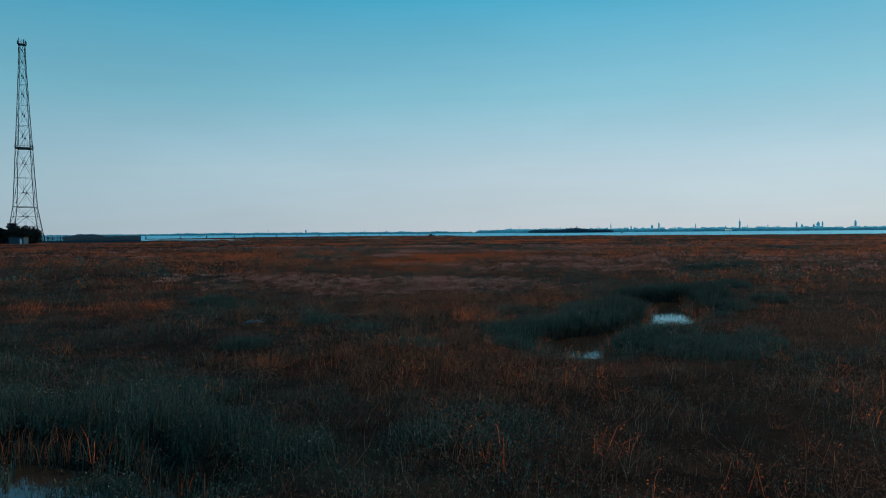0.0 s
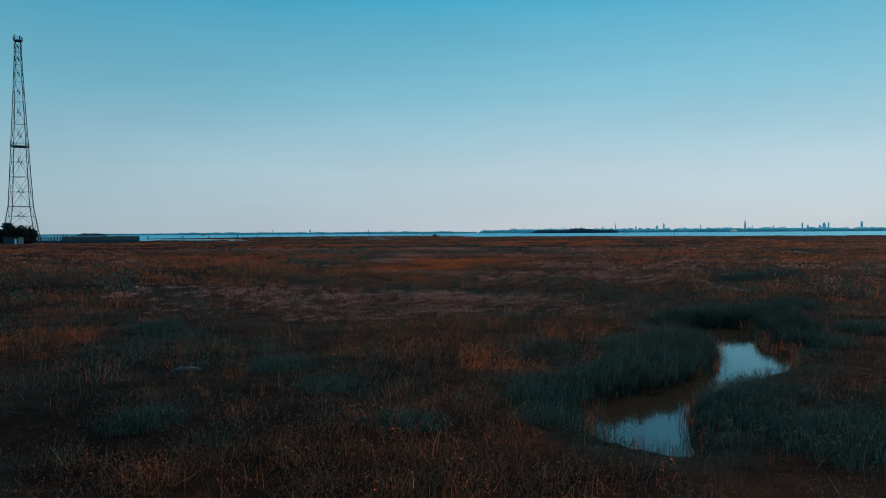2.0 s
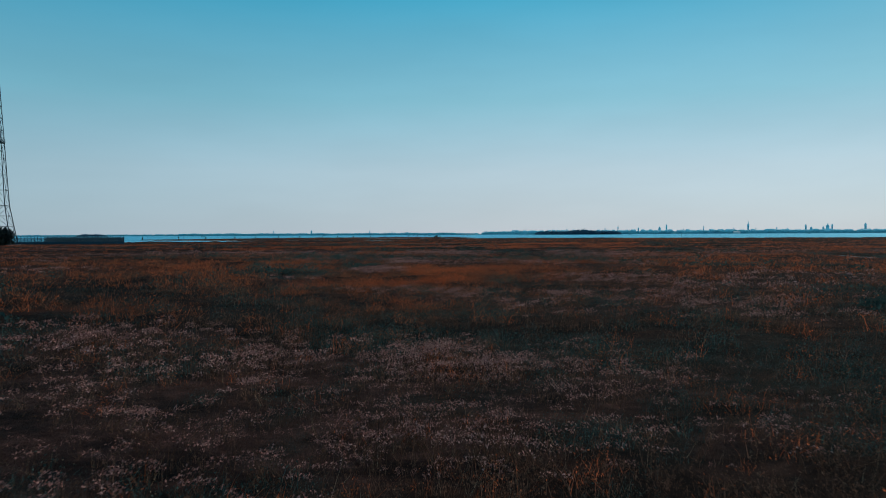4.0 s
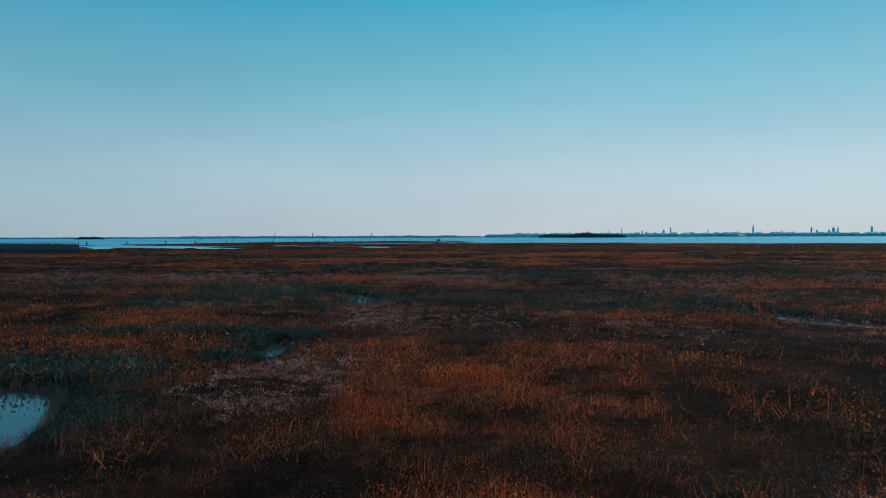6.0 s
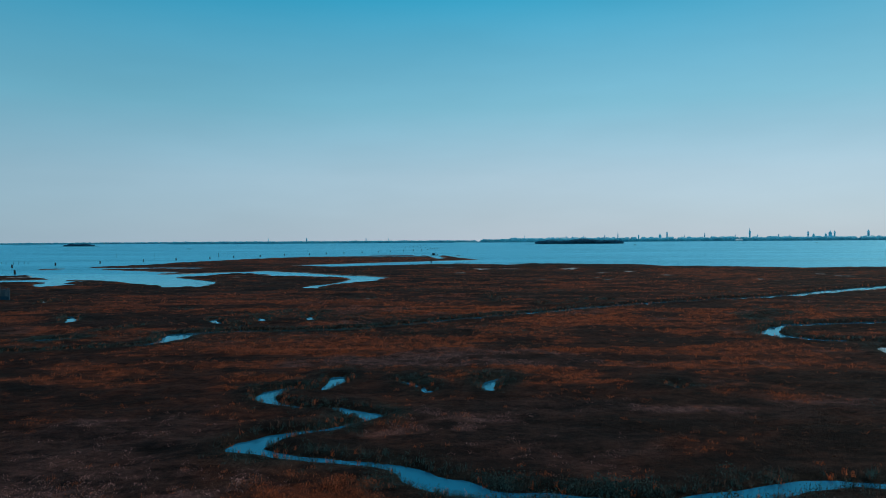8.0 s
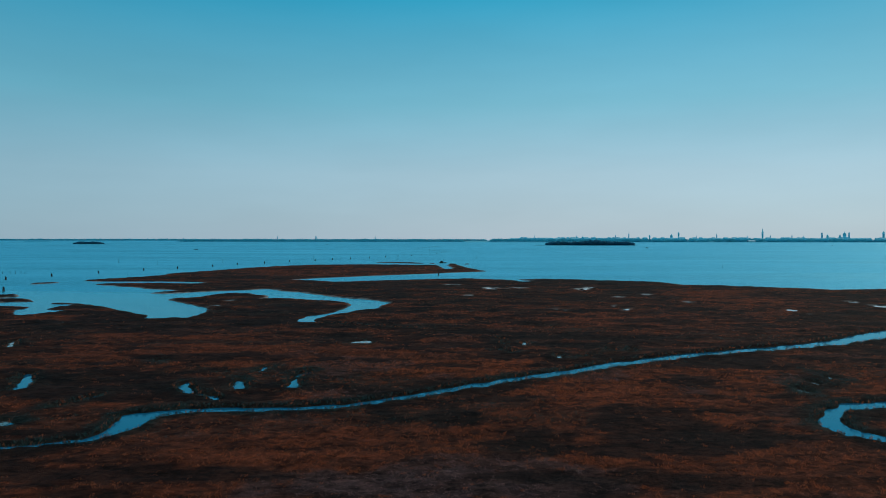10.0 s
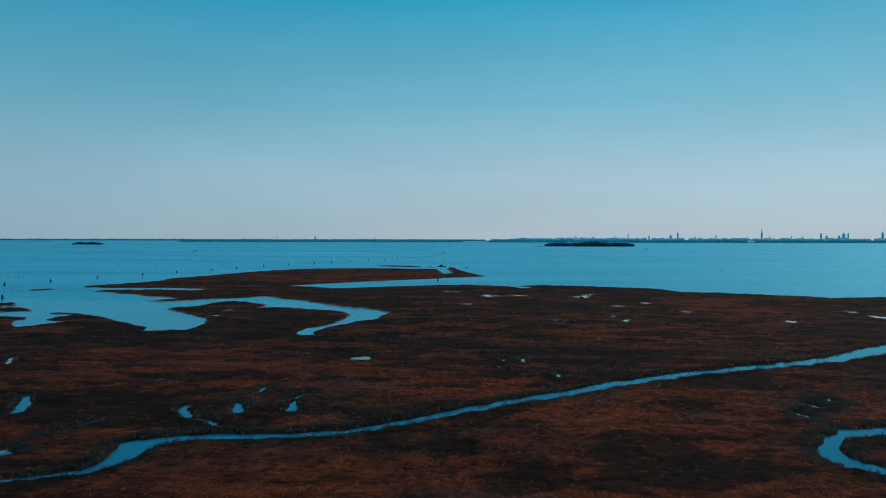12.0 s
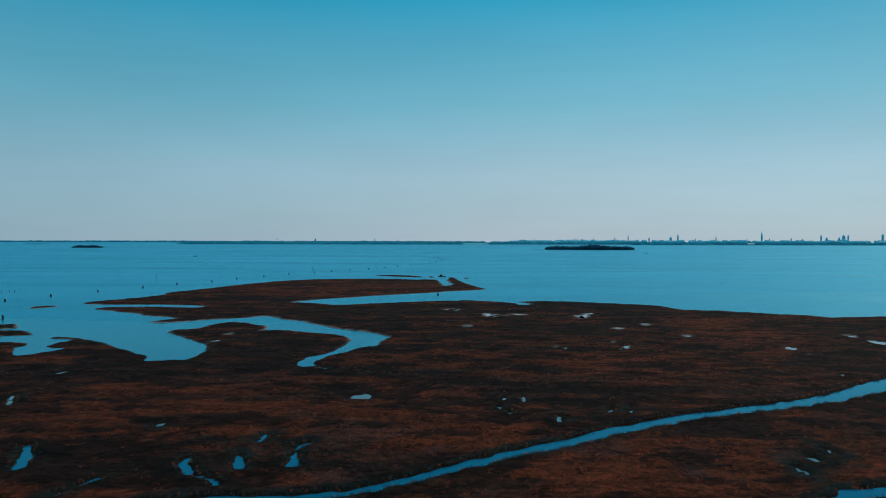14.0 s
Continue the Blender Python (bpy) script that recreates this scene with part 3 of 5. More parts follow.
def ground_height(x, y, d, creek):
    far = np.clip(y, 0, 300) / 300
    lumps = (fbm(x, y, 2.4, 5, 4) - 0.5) * (0.20 + 0.5 * far) + (fbm(x * 0.5, y, 9.0, 15, 3) - 0.5) * (0.25 + 0.45 * far)
    z = np.clip(d * 0.55, -0.9, 0.16) + smooth(0.1, 1.6, d) * (0.10 + lumps)
    z = np.where(d > 0, np.maximum(z, np.minimum(0.55 * d, 0.09)), z)
    # silt levees along the creeks
    return z + 0.20 * smooth(0.05, 0.7, creek) * smooth(4.0, 1.2, creek) * smooth(110, 140, y) * smooth(340, 260, y)


LAVENDER_BEDS = [(-2.7, 30.5, 7.5, 6), (-10, 36, 6, 4), (8.8, 46, 4, 6), (15, 54, 7, 4), (25, 60, 9, 4), (-5.5, 68, 2.4, 4.5), (-3.3, 84, 4, 5), (-9.1, 59.5, 2.4, 1.3), (8.5, 58.5, 4, 3.4),
                 (-26, 119, 16, 8), (11, 139, 15, 5), (19, 110, 11, 7.5), (0.1, 82.5, 6, 5.5), (11.5, 78, 7, 3.6), (6, 132, 10, 7), (24, 139.5, 9, 4), (-26, 131, 8, 9), (42, 118, 14, 8), (0, 163, 22, 5), (-45, 122, 12, 9)]
RUST_BEDS = [(0, 66.4, 5, 4.8), (-2.3, 59, 4, 3.4), (-6, 55.9, 2.4, 3), (-20.3, 78, 7, 9), (-20.8, 147, 14, 9), (-21.6, 178, 14, 16), (20, 198, 20, 17), (-7.4, 133.5, 5, 4), (-18.7, 168, 12, 11),
             (-55.6, 245, 25, 24), (12.4, 158, 7, 5), (-12.1, 27, 5, 8), (0.4, 98, 12, 4), (-14, 63, 4, 3), (110.8, 372, 30, 44), (-8.8, 241, 22, 26), (-76.6, 260, 14, 18), (20.5, 201, 14, 13), (48.5, 212, 11, 8),
             (24.6, 213, 20, 9), (-80, 590, 95, 85), (60, 300, 40, 22), (-10, 118, 9, 4), (62, 250, 24, 14), (-9, 13.6, 3, 1.8), (1.2, 19.5, 0.8, 1.2)]
SHRUB_BEDS = [(-15.8, 96.6, 7, 6.5), (-11.9, 71.5, 3, 2.6), (-7.2, 54.4, 1.8, 1.2), (3.1, 58.6, 1, 1.5), (2.7, 51.6, 1, 0.7), (-13, 72.5, 3, 2), (-7.8, 22.9, 2, 3.6), (3.6, 20.8, 2.4, 2), (19.7, 50, 3.4, 4), (11.9, 29.9, 3.4, 1.8),
              (5.2, 16.2, 1.4, 1.3), (-5, 10.4, 4, 1.6), (0.6, 8.6, 1.2, 1), (0, 92.5, 10, 2.2), (11, 89, 7, 3), (24, 98, 7, 2.5), (13, 101, 7, 1.6)]
# trodden or salted spots where growth stays ankle-high
LOW_BEDS = [(3.4, 13.4, 0.8, 1.3), (7.8, 18.4, 2.0, 1.1), (46.5, 92, 10, 10), (-10.8, 62.6, 1.6, 0.8), (-5.3, 18.2, 1.0, 1.0)]


def bed(x, y, beds):
    out = np.zeros(x.shape)
    ragged = 0.9 * (fbm(x, y, 3.2, 61, 3) - 0.5)
    for px, py, rx, ry in beds:
        k = (np.abs(x - px) < 1.5 * rx) & (np.abs(y - py) < 1.5 * ry)
        out[k] = np.maximum(out[k], smooth(1.15, 0.7, np.hypot((x[k] - px) / rx, (y[k] - py) / ry) + ragged[k]))
    return out


def zones(x, y, d, creek):
    """Where rust-coloured grass, sea lavender and green shrubs grow."""
    green = smooth(1.5 + 1.1 * smooth(35, 70, y) + 1.6 * smooth(95, 130, y), 0.2, creek + 2.4 * (fbm(x, y, 3.0, 31, 3) - 0.5)) * smooth(330, 190, y)
    green = np.maximum(green, smooth(0.62, 0.70, fbm(x, y, 4.5, 33, 3)) * smooth(75, 45, y) * 0.6)
    open_side = 1 - 0.65 * smooth(-1.5, 1.0, x) * smooth(28, 22, y)
    green = np.maximum(green, 0.46 * open_side * smooth(66, 50, y) * smooth(0.50 - 0.04 * smooth(25, 12, y), 0.60, fbm(x, y, 2.0, 37, 3)))
    green = np.maximum(green, smooth(20, 9, y + 0.5 * x) * smooth(0.46, 0.60, fbm(x, y, 3.0, 35, 3)) * 0.8 * (1 - 0.65 * smooth(-1.5, 1.0, x)))
    green = np.maximum(green, smooth(0.60, 0.70, fbm(x * 0.3, y, 11.0, 39, 4)) * smooth(150, 210, y) * 0.35)
    green = np.maximum(green, 0.72 * bed(x, y, SHRUB_BEDS))
    lav = smooth(0.58, 0.68, fbm(x * 0.6, y, 12.0, 41, 3)) * smooth(330, 110, y) * smooth(24, 40, y) * 0.8
    dark = bed(x, y, DARK_BEDS)
    lav = np.maximum(lav, bed(x, y, LAVENDER_BEDS)) * (1 - green) * (1 - 0.8 * dark)
    rust = smooth(0.50, 0.62, 0.6 * fbm(x * 0.4, y, 12.0, 51, 4) + 0.4 * fbm(x * 0.6, y, 4.5, 53, 3) + 0.05 * smooth(20, 60, y) + 0.11 * smooth(62, 80, y) * smooth(200, 110, y) + 0.09 * smooth(138, 160, y) * smooth(300, 215, y)) * (0.4 + 0.6 * smooth(22, 55, y)) * (1 - 0.35 * smooth(160, 320, y) * smooth(480, 420, y))
    rust = rust * smooth(14, 30, y) * (0.35 + 0.65 * smooth(118, 142, y)) + 0.17 * smooth(0.54, 0.68, fbm(x, y, 1.3, 55, 2)) * smooth(30, 14, y)
    tufty = 0.06 + 0.9 * smooth(0.47, 0.60, fbm(x * 0.8, y, 2.8, 57, 3))
    rust = np.maximum(rust, 0.95 * bed(x, y, RUST_BEDS) * np.maximum(tufty, smooth(90, 140, y))) * (1 - green) * (1 - 0.85 * lav) * (1 - 0.85 * dark)
    return rust, lav, green


DARK_BEDS = [(42, 150, 16, 8), (62, 176, 14, 6), (30, 128, 10, 3), (5.5, 52.6, 4.5, 3), (2.5, 50.5, 2.5, 1.6), (1.3, 39.4, 4.2, 3.2), (-20.6, 44.5, 5, 3.4), (-5.2, 15.6, 2.6, 2.2), (17.5, 135, 8.5, 3.6), (22, 142, 7, 2.5), (8.6, 65.5, 4.2, 6), (13.5, 68, 5, 3.6), (4.2, 56.7, 2, 1.8), (-0.4, 188, 4, 6), (7.8, 175.5, 5.5, 4),
             (32, 179, 9, 3.6), (14, 74.5, 5, 1.2), (3.5, 77, 3, 1.0), (13, 49, 4, 2), (40, 128, 12, 3), (-48, 205, 14, 4), (-20, 206, 18, 3), (60, 190, 12, 4), (30, 262, 26, 6), (-50, 290, 24, 7)]


def shaded_gaps(x, y):
    """Gaps between the plants, long across x; their ground is coloured dark as shade."""
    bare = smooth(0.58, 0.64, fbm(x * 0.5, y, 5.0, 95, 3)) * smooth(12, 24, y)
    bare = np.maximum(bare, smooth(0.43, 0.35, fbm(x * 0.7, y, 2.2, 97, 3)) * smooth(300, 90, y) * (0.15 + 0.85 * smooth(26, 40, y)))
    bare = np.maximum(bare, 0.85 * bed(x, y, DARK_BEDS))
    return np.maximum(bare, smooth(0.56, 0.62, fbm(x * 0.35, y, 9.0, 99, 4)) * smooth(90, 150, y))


def build_ground():
    ys = [-500, -200, -80, -30, -14]
    v = -6.0
    while v < 790:
        ys.append(v)
        v += max(0.34, 0.0056 * (v + 10))
    ys += [800, 830, 900, 1100, 1500]
    ys = np.array(ys)
    u = np.linspace(-1, 1, 370)
    half = 22 + 0.72 * np.clip(ys + 12, 0, 560)
    X = half[:, None] * u[None, :]
    outer = np.array([1.15, 1.5, 2.4, 5.0, 12.0])
    X = np.concatenate([-half[:, None] * outer[::-1], X, half[:, None] * outer], 1)
    X = np.clip(X, -1490, 1490)
    Y = np.repeat(ys[:, None], X.shape[1], 1)
    x, y = X.ravel(), Y.ravel()
    d, creek = dry(x, y)
    z = ground_height(x, y, d, creek)
    rows, cols = X.shape
    i = np.arange(rows - 1)[:, None] * cols + np.arange(cols - 1)[None, :]
    quads = np.stack([i, i + 1, i + cols + 1, i + cols], -1).reshape(-1, 4)
    me = tri_mesh("ground", np.stack([x, y, z], 1), quads, M_MARSH)
    r, l, g = zones(x, y, d, creek)
    land = smooth(-0.15 + 0.4 * smooth(300, 400, y), 0.25 + 1.6 * smooth(300, 400, y), d)
    colour = np.stack([r, l, g, land], 1).astype(np.float32)
    at = me.color_attributes.new("zone", "FLOAT_COLOR", "POINT")
    at.data.foreach_set("color", colour.ravel())
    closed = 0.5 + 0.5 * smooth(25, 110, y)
    # gaps fall back to the near-black ground, which paints the shade between plants
    hollow = np.maximum(shaded_gaps(x, y), 0.5 * smooth(0.53, 0.60, fbm(x * 0.3, y, 3.6, 93, 3)) * closed)
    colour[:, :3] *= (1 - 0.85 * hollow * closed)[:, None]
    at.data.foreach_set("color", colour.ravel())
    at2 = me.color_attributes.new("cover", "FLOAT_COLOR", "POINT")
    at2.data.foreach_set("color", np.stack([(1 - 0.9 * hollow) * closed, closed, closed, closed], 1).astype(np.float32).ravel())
    me.polygons.foreach_set("use_smooth", np.ones(len(me.polygons), bool))
    ob = new("ground", me)
    tagged(ob, "rust-brown salt marsh flat cut by tidal channels", "ground", kind="structure")


build_ground()
water = new("water", mesh_of("water", [(-6000, -520, 0), (6000, -520, 0), (6000, 5300, 0), (-6000, 5300, 0)], [(0, 1, 2, 3)], M_WATER))
tagged(water, "calm blue-green lagoon water with faint wind streaks", "water", kind="structure")


def pool_material():
    m, n, l, b = material("still_pool", 0.03, 0, 1.0)
    l.new(ramp(n, l, noise_node(n, l, 0.3), ((0.3, (0.05, 0.06, 0.06)), (0.7, (0.09, 0.10, 0.10)))), b.inputs["Base Color"])
    bump(n, l, b, noise_node(n, l, 3.0), 0.05, 0.05)
    return m


M_POOL = pool_material()
for px, py, rx, ry in PONDS_FAR + PONDS_EAST + PONDS_NEAR + PONDS_CLOSE:
    ring = [(px + 1.5 * rx * math.cos(k * 0.3927), py + 1.5 * ry * math.sin(k * 0.3927), 0.16 if py < 180 else 0.03) for k in range(16)]
    tagged(new("pool_water", mesh_of("pool_water", ring, [tuple(range(16))], M_POOL)), "shallow still pool in the marsh", "water", kind="structure")
for line in CHANNELS:
    if min(p[1] for p in line) > 230 and len(line) < 5:
        for (ax, ay, ar), (bx, by, br) in zip(line, line[1:]):
            v = Vector((bx - ax, by - ay)).normalized()
            w = 1.5 * max(ar, br)
            quad = [(ax - v.x * w - v.y * w, ay - v.y * w + v.x * w, 0.006), (ax - v.x * w + v.y * w, ay - v.y * w - v.x * w, 0.006), (bx + v.x * w + v.y * w, by + v.y * w - v.x * w, 0.006), (bx + v.x * w - v.y * w, by + v.y * w + v.x * w, 0.006)]
            tagged(new("pool_water", mesh_of("pool_water", quad, [(0, 1, 2, 3)], M_POOL)), "shallow still pool in the marsh", "water", kind="structure")


# ---------------------------------------------------------------- vegetation
M_BROWN = leaf_material("withered_plants", BROWN, 0.7, 0.42)
rng = np.random.default_rng(4)


def scatter(y0, y1, per_metre, core, reach=0.72, start=26):
    """Places for plants, thickest along the middle of the marsh."""
    n = int((y1 - y0) * per_metre)
    y = rng.uniform(y0, y1, n)
    limit = start + reach * np.maximum(y, 0)
    v = rng.uniform(0, 1, n) * limit / (limit + core)
    x = core * v / (1 - v) * rng.choice([-1.0, 1.0], n)
    d, creek = dry(x, y)
    bare = shaded_gaps(x, y) * smooth(0.2, 1.5, creek) * (0.75 + 0.25 * smooth(60, 100, y))
    keep = (d > 0.08 + 0.35 * ((creek < 1.5) & (y > 260)) + 1.6 * smooth(280, 400, y) * (creek > 3)) & (rng.uniform(0, 1, n) > 0.93 * bare)
    x, y, d, creek = x[keep], y[keep], d[keep], creek[keep]
    return x, y, ground_height(x, y, d, creek), d, creek, np.minimum((1 + np.abs(x) / core) ** 0.62, 1.9)


def blades(x, y, z, size, count, height, width, spread, lean, bent=False):
    """Tufts of upright blades: corners and triangles."""
    n = len(x) * count
    rep = lambda a: np.repeat(a, count)
    s = rep(size)
    a = rng.uniform(0, 2 * np.pi, n)
    r = np.sqrt(rng.uniform(0, 1, n)) * spread * s
    bx, by, bz = rep(x) + r * np.cos(a), rep(y) + r * np.sin(a), rep(z) - 0.03
    h = height * rng.uniform(0.45, 1.15, n) * (0.55 + 0.45 * s)
    w = width * rng.uniform(0.6, 1.3, n) * s
    t = rng.uniform(0, 2 * np.pi, n)
    k = rng.uniform(0.1, 1, n) * lean
    ux, uy = np.cos(t), np.sin(t)
    fx, fy = rng.normal(0, 1, n) * k + 0.10, rng.normal(0, 1, n) * k
    left = np.stack([bx - ux * w, by - uy * w, bz], 1)
    right = np.stack([bx + ux * w, by + uy * w, bz], 1)
    tip = np.stack([bx + fx * h, by + fy * h, bz + h], 1)
    base = np.arange(n)
    if not bent:
        return np.stack([left, right, tip], 1).reshape(-1, 3), np.stack([base * 3, base * 3 + 1, base * 3 + 2], 1)
    ml = np.stack([bx - ux * w * 0.7 + fx * h * 0.3, by - uy * w * 0.7 + fy * h * 0.3, bz + h * 0.62], 1)
    mr = np.stack([bx + ux * w * 0.7 + fx * h * 0.3, by + uy * w * 0.7 + fy * h * 0.3, bz + h * 0.62], 1)
    co = np.stack([left, right, ml, mr, tip], 1).reshape(-1, 3)
    b = base * 5
    tris = np.stack([np.stack([b, b + 1, b + 3], 1), np.stack([b, b + 3, b + 2], 1), np.stack([b + 2, b + 3, b + 4], 1)], 1).reshape(-1, 3)
    return co, tris


def flakes(x, y, z, size, count, radius, height, leaf, low=0.15, flat=0.5):
    """Mounds of small leaves: each a triangle near the skin of a low dome."""
    n = len(x) * count
    rep = lambda a: np.repeat(a, count)
    s = rep(size)
    a, e = rng.uniform(0, 2 * np.pi, n), np.arcsin(rng.uniform(low, 1, n))
    shell = rng.uniform(0.55, 1.08, n) * rep(rng.uniform(0.7, 1.25, len(x)))
    cx = rep(x) + s * radius * shell * np.cos(e) * np.cos(a)
    cy = rep(y) + s * radius * shell * np.cos(e) * np.sin(a)
    cz = rep(z) + (0.5 + 0.5 * s) * height * shell * np.sin(e)
    c = np.stack([cx, cy, cz], 1)
    p = rng.normal(0, 1, (n, 3)) * (1, 1, flat)
    q = rng.normal(0, 1, (n, 3)) * (1, 1, flat * 1.6)
    p /= np.linalg.norm(p, axis=1)[:, None] + 1e-6
    q /= np.linalg.norm(q, axis=1)[:, None] + 1e-6
    k = (leaf * rng.uniform(0.6, 1.4, n) * s)[:, None]
    co = np.stack([c - p * k * 0.5, c + p * k * 0.5, c + q * k], 1).reshape(-1, 3)
    b = np.arange(n) * 3
    return co, np.stack([b, b + 1, b + 2], 1)


def joined(name, pieces, mat, label, category):
    co, tris, at = [], [], 0
    for c, t in pieces:
        co.append(c)
        tris.append(t + at)
        at += len(c)
    ob = new(name, tri_mesh(name, np.concatenate(co), np.concatenate(tris), mat))
    tagged(ob, label, category, kind="stuff")


def plant_marsh():
    rust_p, lav_p, green_p, brown_p, straw_p = [], [], [], [], []
    # low flight over the grass: single blades and leaves
    x, y, z, d, creek, L = scatter(2.5, 122, 490, 10)
    r, l, g = zones(x, y, d, creek)
    u = rng.uniform(0, 1, len(x))
    kind = np.where(u < g, 2, np.where(u < g + (1 - g) * l * (0.72 + 0.08 * smooth(50, 65, y)), 1, np.where(rng.uniform(0, 1, len(x)) < (0.05 + 0.07 * smooth(20, 60, y) + 0.88 * r) * (0.55 + 0.45 * smooth(10, 24, y)), 0, 3)))
    S = L * (1 + 0.3 * smooth(2.2, 0.3, creek) * smooth(55, 70, y)) * (0.5 + 1.2 * smooth(0.32, 0.66, fbm(x, y, 1.1, 77, 2)))
    S = np.where(y < 32, np.minimum(S, 1.3), S) * (1 - 0.5 * bed(x, y, LOW_BEDS))
    near = ((y < 50) & (np.abs(x) < 14)) | ((y < 70) & (np.abs(x) < 11))
    for k, box_, height in ((0, rust_p, 0.38), (3, brown_p, 0.27), (2, green_p, 0.28)):
        close = (kind == k) & near
        other = (kind == k) & ~near
        box_.append(blades(x[close], y[close], z[close], S[close], 2, height, 0.003, 0.2, 1.1, True))
        box_.append(blades(x[close], y[close], z[close], S[close], 9, height * 0.66, 0.0038, 0.25, 1.3))
        box_.append(blades(x[other], y[other], z[other], S[other], 9, height * 0.70, 0.0045, 0.28, 1.2))
        box_.append(flakes(x[close], y[close], z[close], S[close], 24, 0.24, height * 0.95, 0.018, 0.0, 0.9))
        box_.append(flakes(x[other], y[other], z[other], S[other], 12, 0.27, height * 0.9, 0.026, 0.0, 0.9))
    m = (kind == 3) & ~near & (y > 55) & (rng.uniform(0, 1, len(x)) < 0.15 + 0.85 * smooth(70, 60, y))
    rust_p.append(blades(x[m], y[m], z[m], S[m], 3, 0.27, 0.006, 0.24, 1.1))
    m = kind == 1
    brown_p.append(blades(x[m], y[m], z[m], S[m], 5, 0.30, 0.005, 0.16, 0.6))
    hx, hy = x[m] + rng.normal(0, 0.1, m.sum()), y[m] + rng.normal(0, 0.1, m.sum())
    hz, c = z[m] + rng.uniform(0.16, 0.34, m.sum()), near[m]
    lav_p.append(flakes(hx[c], hy[c], hz[c], S[m][c], 24, 0.095, 0.07, 0.0195, 0.0, 0.8))
    lav_p.append(flakes(hx[c] + 0.17, hy[c] - 0.12, hz[c] + 0.04, S[m][c], 16, 0.08, 0.06, 0.019, 0.0, 0.8))
    lav_p.append(flakes(hx[~c], hy[~c], hz[~c] + 0.05, S[m][~c], 15, 0.12, 0.07, 0.030, 0.0, 0.8))
    brown_p.append(flakes(x[m], y[m], z[m], S[m], 6, 0.18, 0.2, 0.03, 0.0, 0.9))
    m = (kind == 2) & (d > 0.15) & (rng.uniform(0, 1, len(x)) < 0.14) & ~near
    green_p.append(flakes(x[m], y[m], z[m], S[m], 44, 0.32, 0.42, 0.042, 0.05, 1.0))
    m = (rng.uniform(0, 1, len(x)) < 0.04 + 0.22 * smooth(34, 20, y)) & (d > 0.2)
    straw_p.append(blades(x[m], y[m], z[m], L[m] ** 0.6, 2, 0.36, 0.0024, 0.2, 0.6))
    straw_p.append(flakes(x[m], y[m], z[m] + 0.12, L[m] ** 0.6, 4, 0.3, 0.2, 0.012))
    # farther out: coarser tufts
    for y0, y1, per, core, size in ((85, 230, 300, 60, 0.62), (200, 420, 170, 120, 0.85), (400, 710, 50, 160, 1.2)):
        x, y, z, d, creek, L = scatter(y0, y1, 0.9 * per, core)
        L = size * L ** 0.4 * (0.5 + 0.5 * np.maximum(smooth(0.1, 1.5, d), smooth(2.0, 0.5, creek) * (y < 300)))
        L = L * (0.55 + 0.9 * fbm(x * 0.6, y, 4.5, 79, 3)) * (1 - 0.75 * bed(x, y, LOW_BEDS))
        r, l, g = zones(x, y, d, creek)
        u = rng.uniform(0, 1, len(x))
        kind = np.where(u < g, 2, np.where(u < g + (1 - g) * l * 0.85, 1, np.where(rng.uniform(0, 1, len(x)) < 0.08 + 0.90 * r, 0, 3)))
        for k, box_, height in ((0, rust_p, 0.40), (1, lav_p, 0.3), (2, green_p, 0.5), (3, brown_p, 0.34)):
            m = kind == k
            under = rng.uniform(0, 1, len(x)) < (0.35 if k == 0 else 0.0)
            box_.append(flakes(x[m & ~under], y[m & ~under], z[m & ~under], L[m & ~under], 9, 0.6, height * 0.62, 0.095, 0.05, 1.2))
            m2 = m & under
            if m2.any():
                brown_p.append(flakes(x[m2], y[m2], z[m2], L[m2], 8, 0.55, height * 0.6, 0.115, 0.05, 1.4))
            box_.append(blades(x[m], y[m], z[m], L[m], 5 if k else (11 if size < 0.7 else 7), height * (0.7 if k != 2 else 1) * (1 if k else 1.1), 0.022, 0.55, 0.75))
            if k == 3:
                tips = m & (rng.uniform(0, 1, len(x)) < 0.2)
                rust_p.append(blades(x[tips], y[tips], z[tips], L[tips], 4, 0.30, 0.02, 0.55, 0.75))
    # reeds and rushes fringing the creeks
    bx, by = [], []
    for line in CHANNELS:
        for (ax, ay, ar), (cx, cy, cr) in zip(line, line[1:]):
            length = math.hypot(cx - ax, cy - ay)
            k = int(length * 11)
            f, side = rng.uniform(0, 1, k), rng.choice([-1.0, 1.0], k)
            off = side * (ar + (cr - ar) * f + rng.uniform(-0.1, 0.9, k) ** 1.0)
            bx.append(ax + (cx - ax) * f - (cy - ay) / length * off)
            by.append(ay + (cy - ay) * f + (cx - ax) / length * off)
    x, y = np.concatenate(bx), np.concatenate(by)
    d, creek = dry(x, y)
    keep = (d > -0.12) & (creek < 1.1) & (y > 84) & (y < 330) & (np.abs(x) < 20 + 0.7 * y) & (rng.uniform(0, 1, len(x)) < 1.3 * fbm(x, y, 2.0, 87, 2))
    x, y, d, creek = x[keep], y[keep], d[keep], creek[keep]
    z = ground_height(x, y, d, creek)
    z = np.maximum(z, -0.05)
    u = rng.uniform(0, 1, len(x))
    S = 0.7 + 0.6 * fbm(x, y, 1.2, 89, 2) + 0.25 * smooth(120, 240, y)
    for box_, m in ((green_p, u < 0.5), (brown_p, (u >= 0.5) & (u < 0.85)), (rust_p, u >= 0.85)):
        box_.append(blades(x[m], y[m], z[m], S[m], 9, 0.5, 0.014, 0.16, 0.45))
        box_.append(flakes(x[m], y[m], z[m], S[m], 6, 0.2, 0.34, 0.06, 0.0, 1.2))
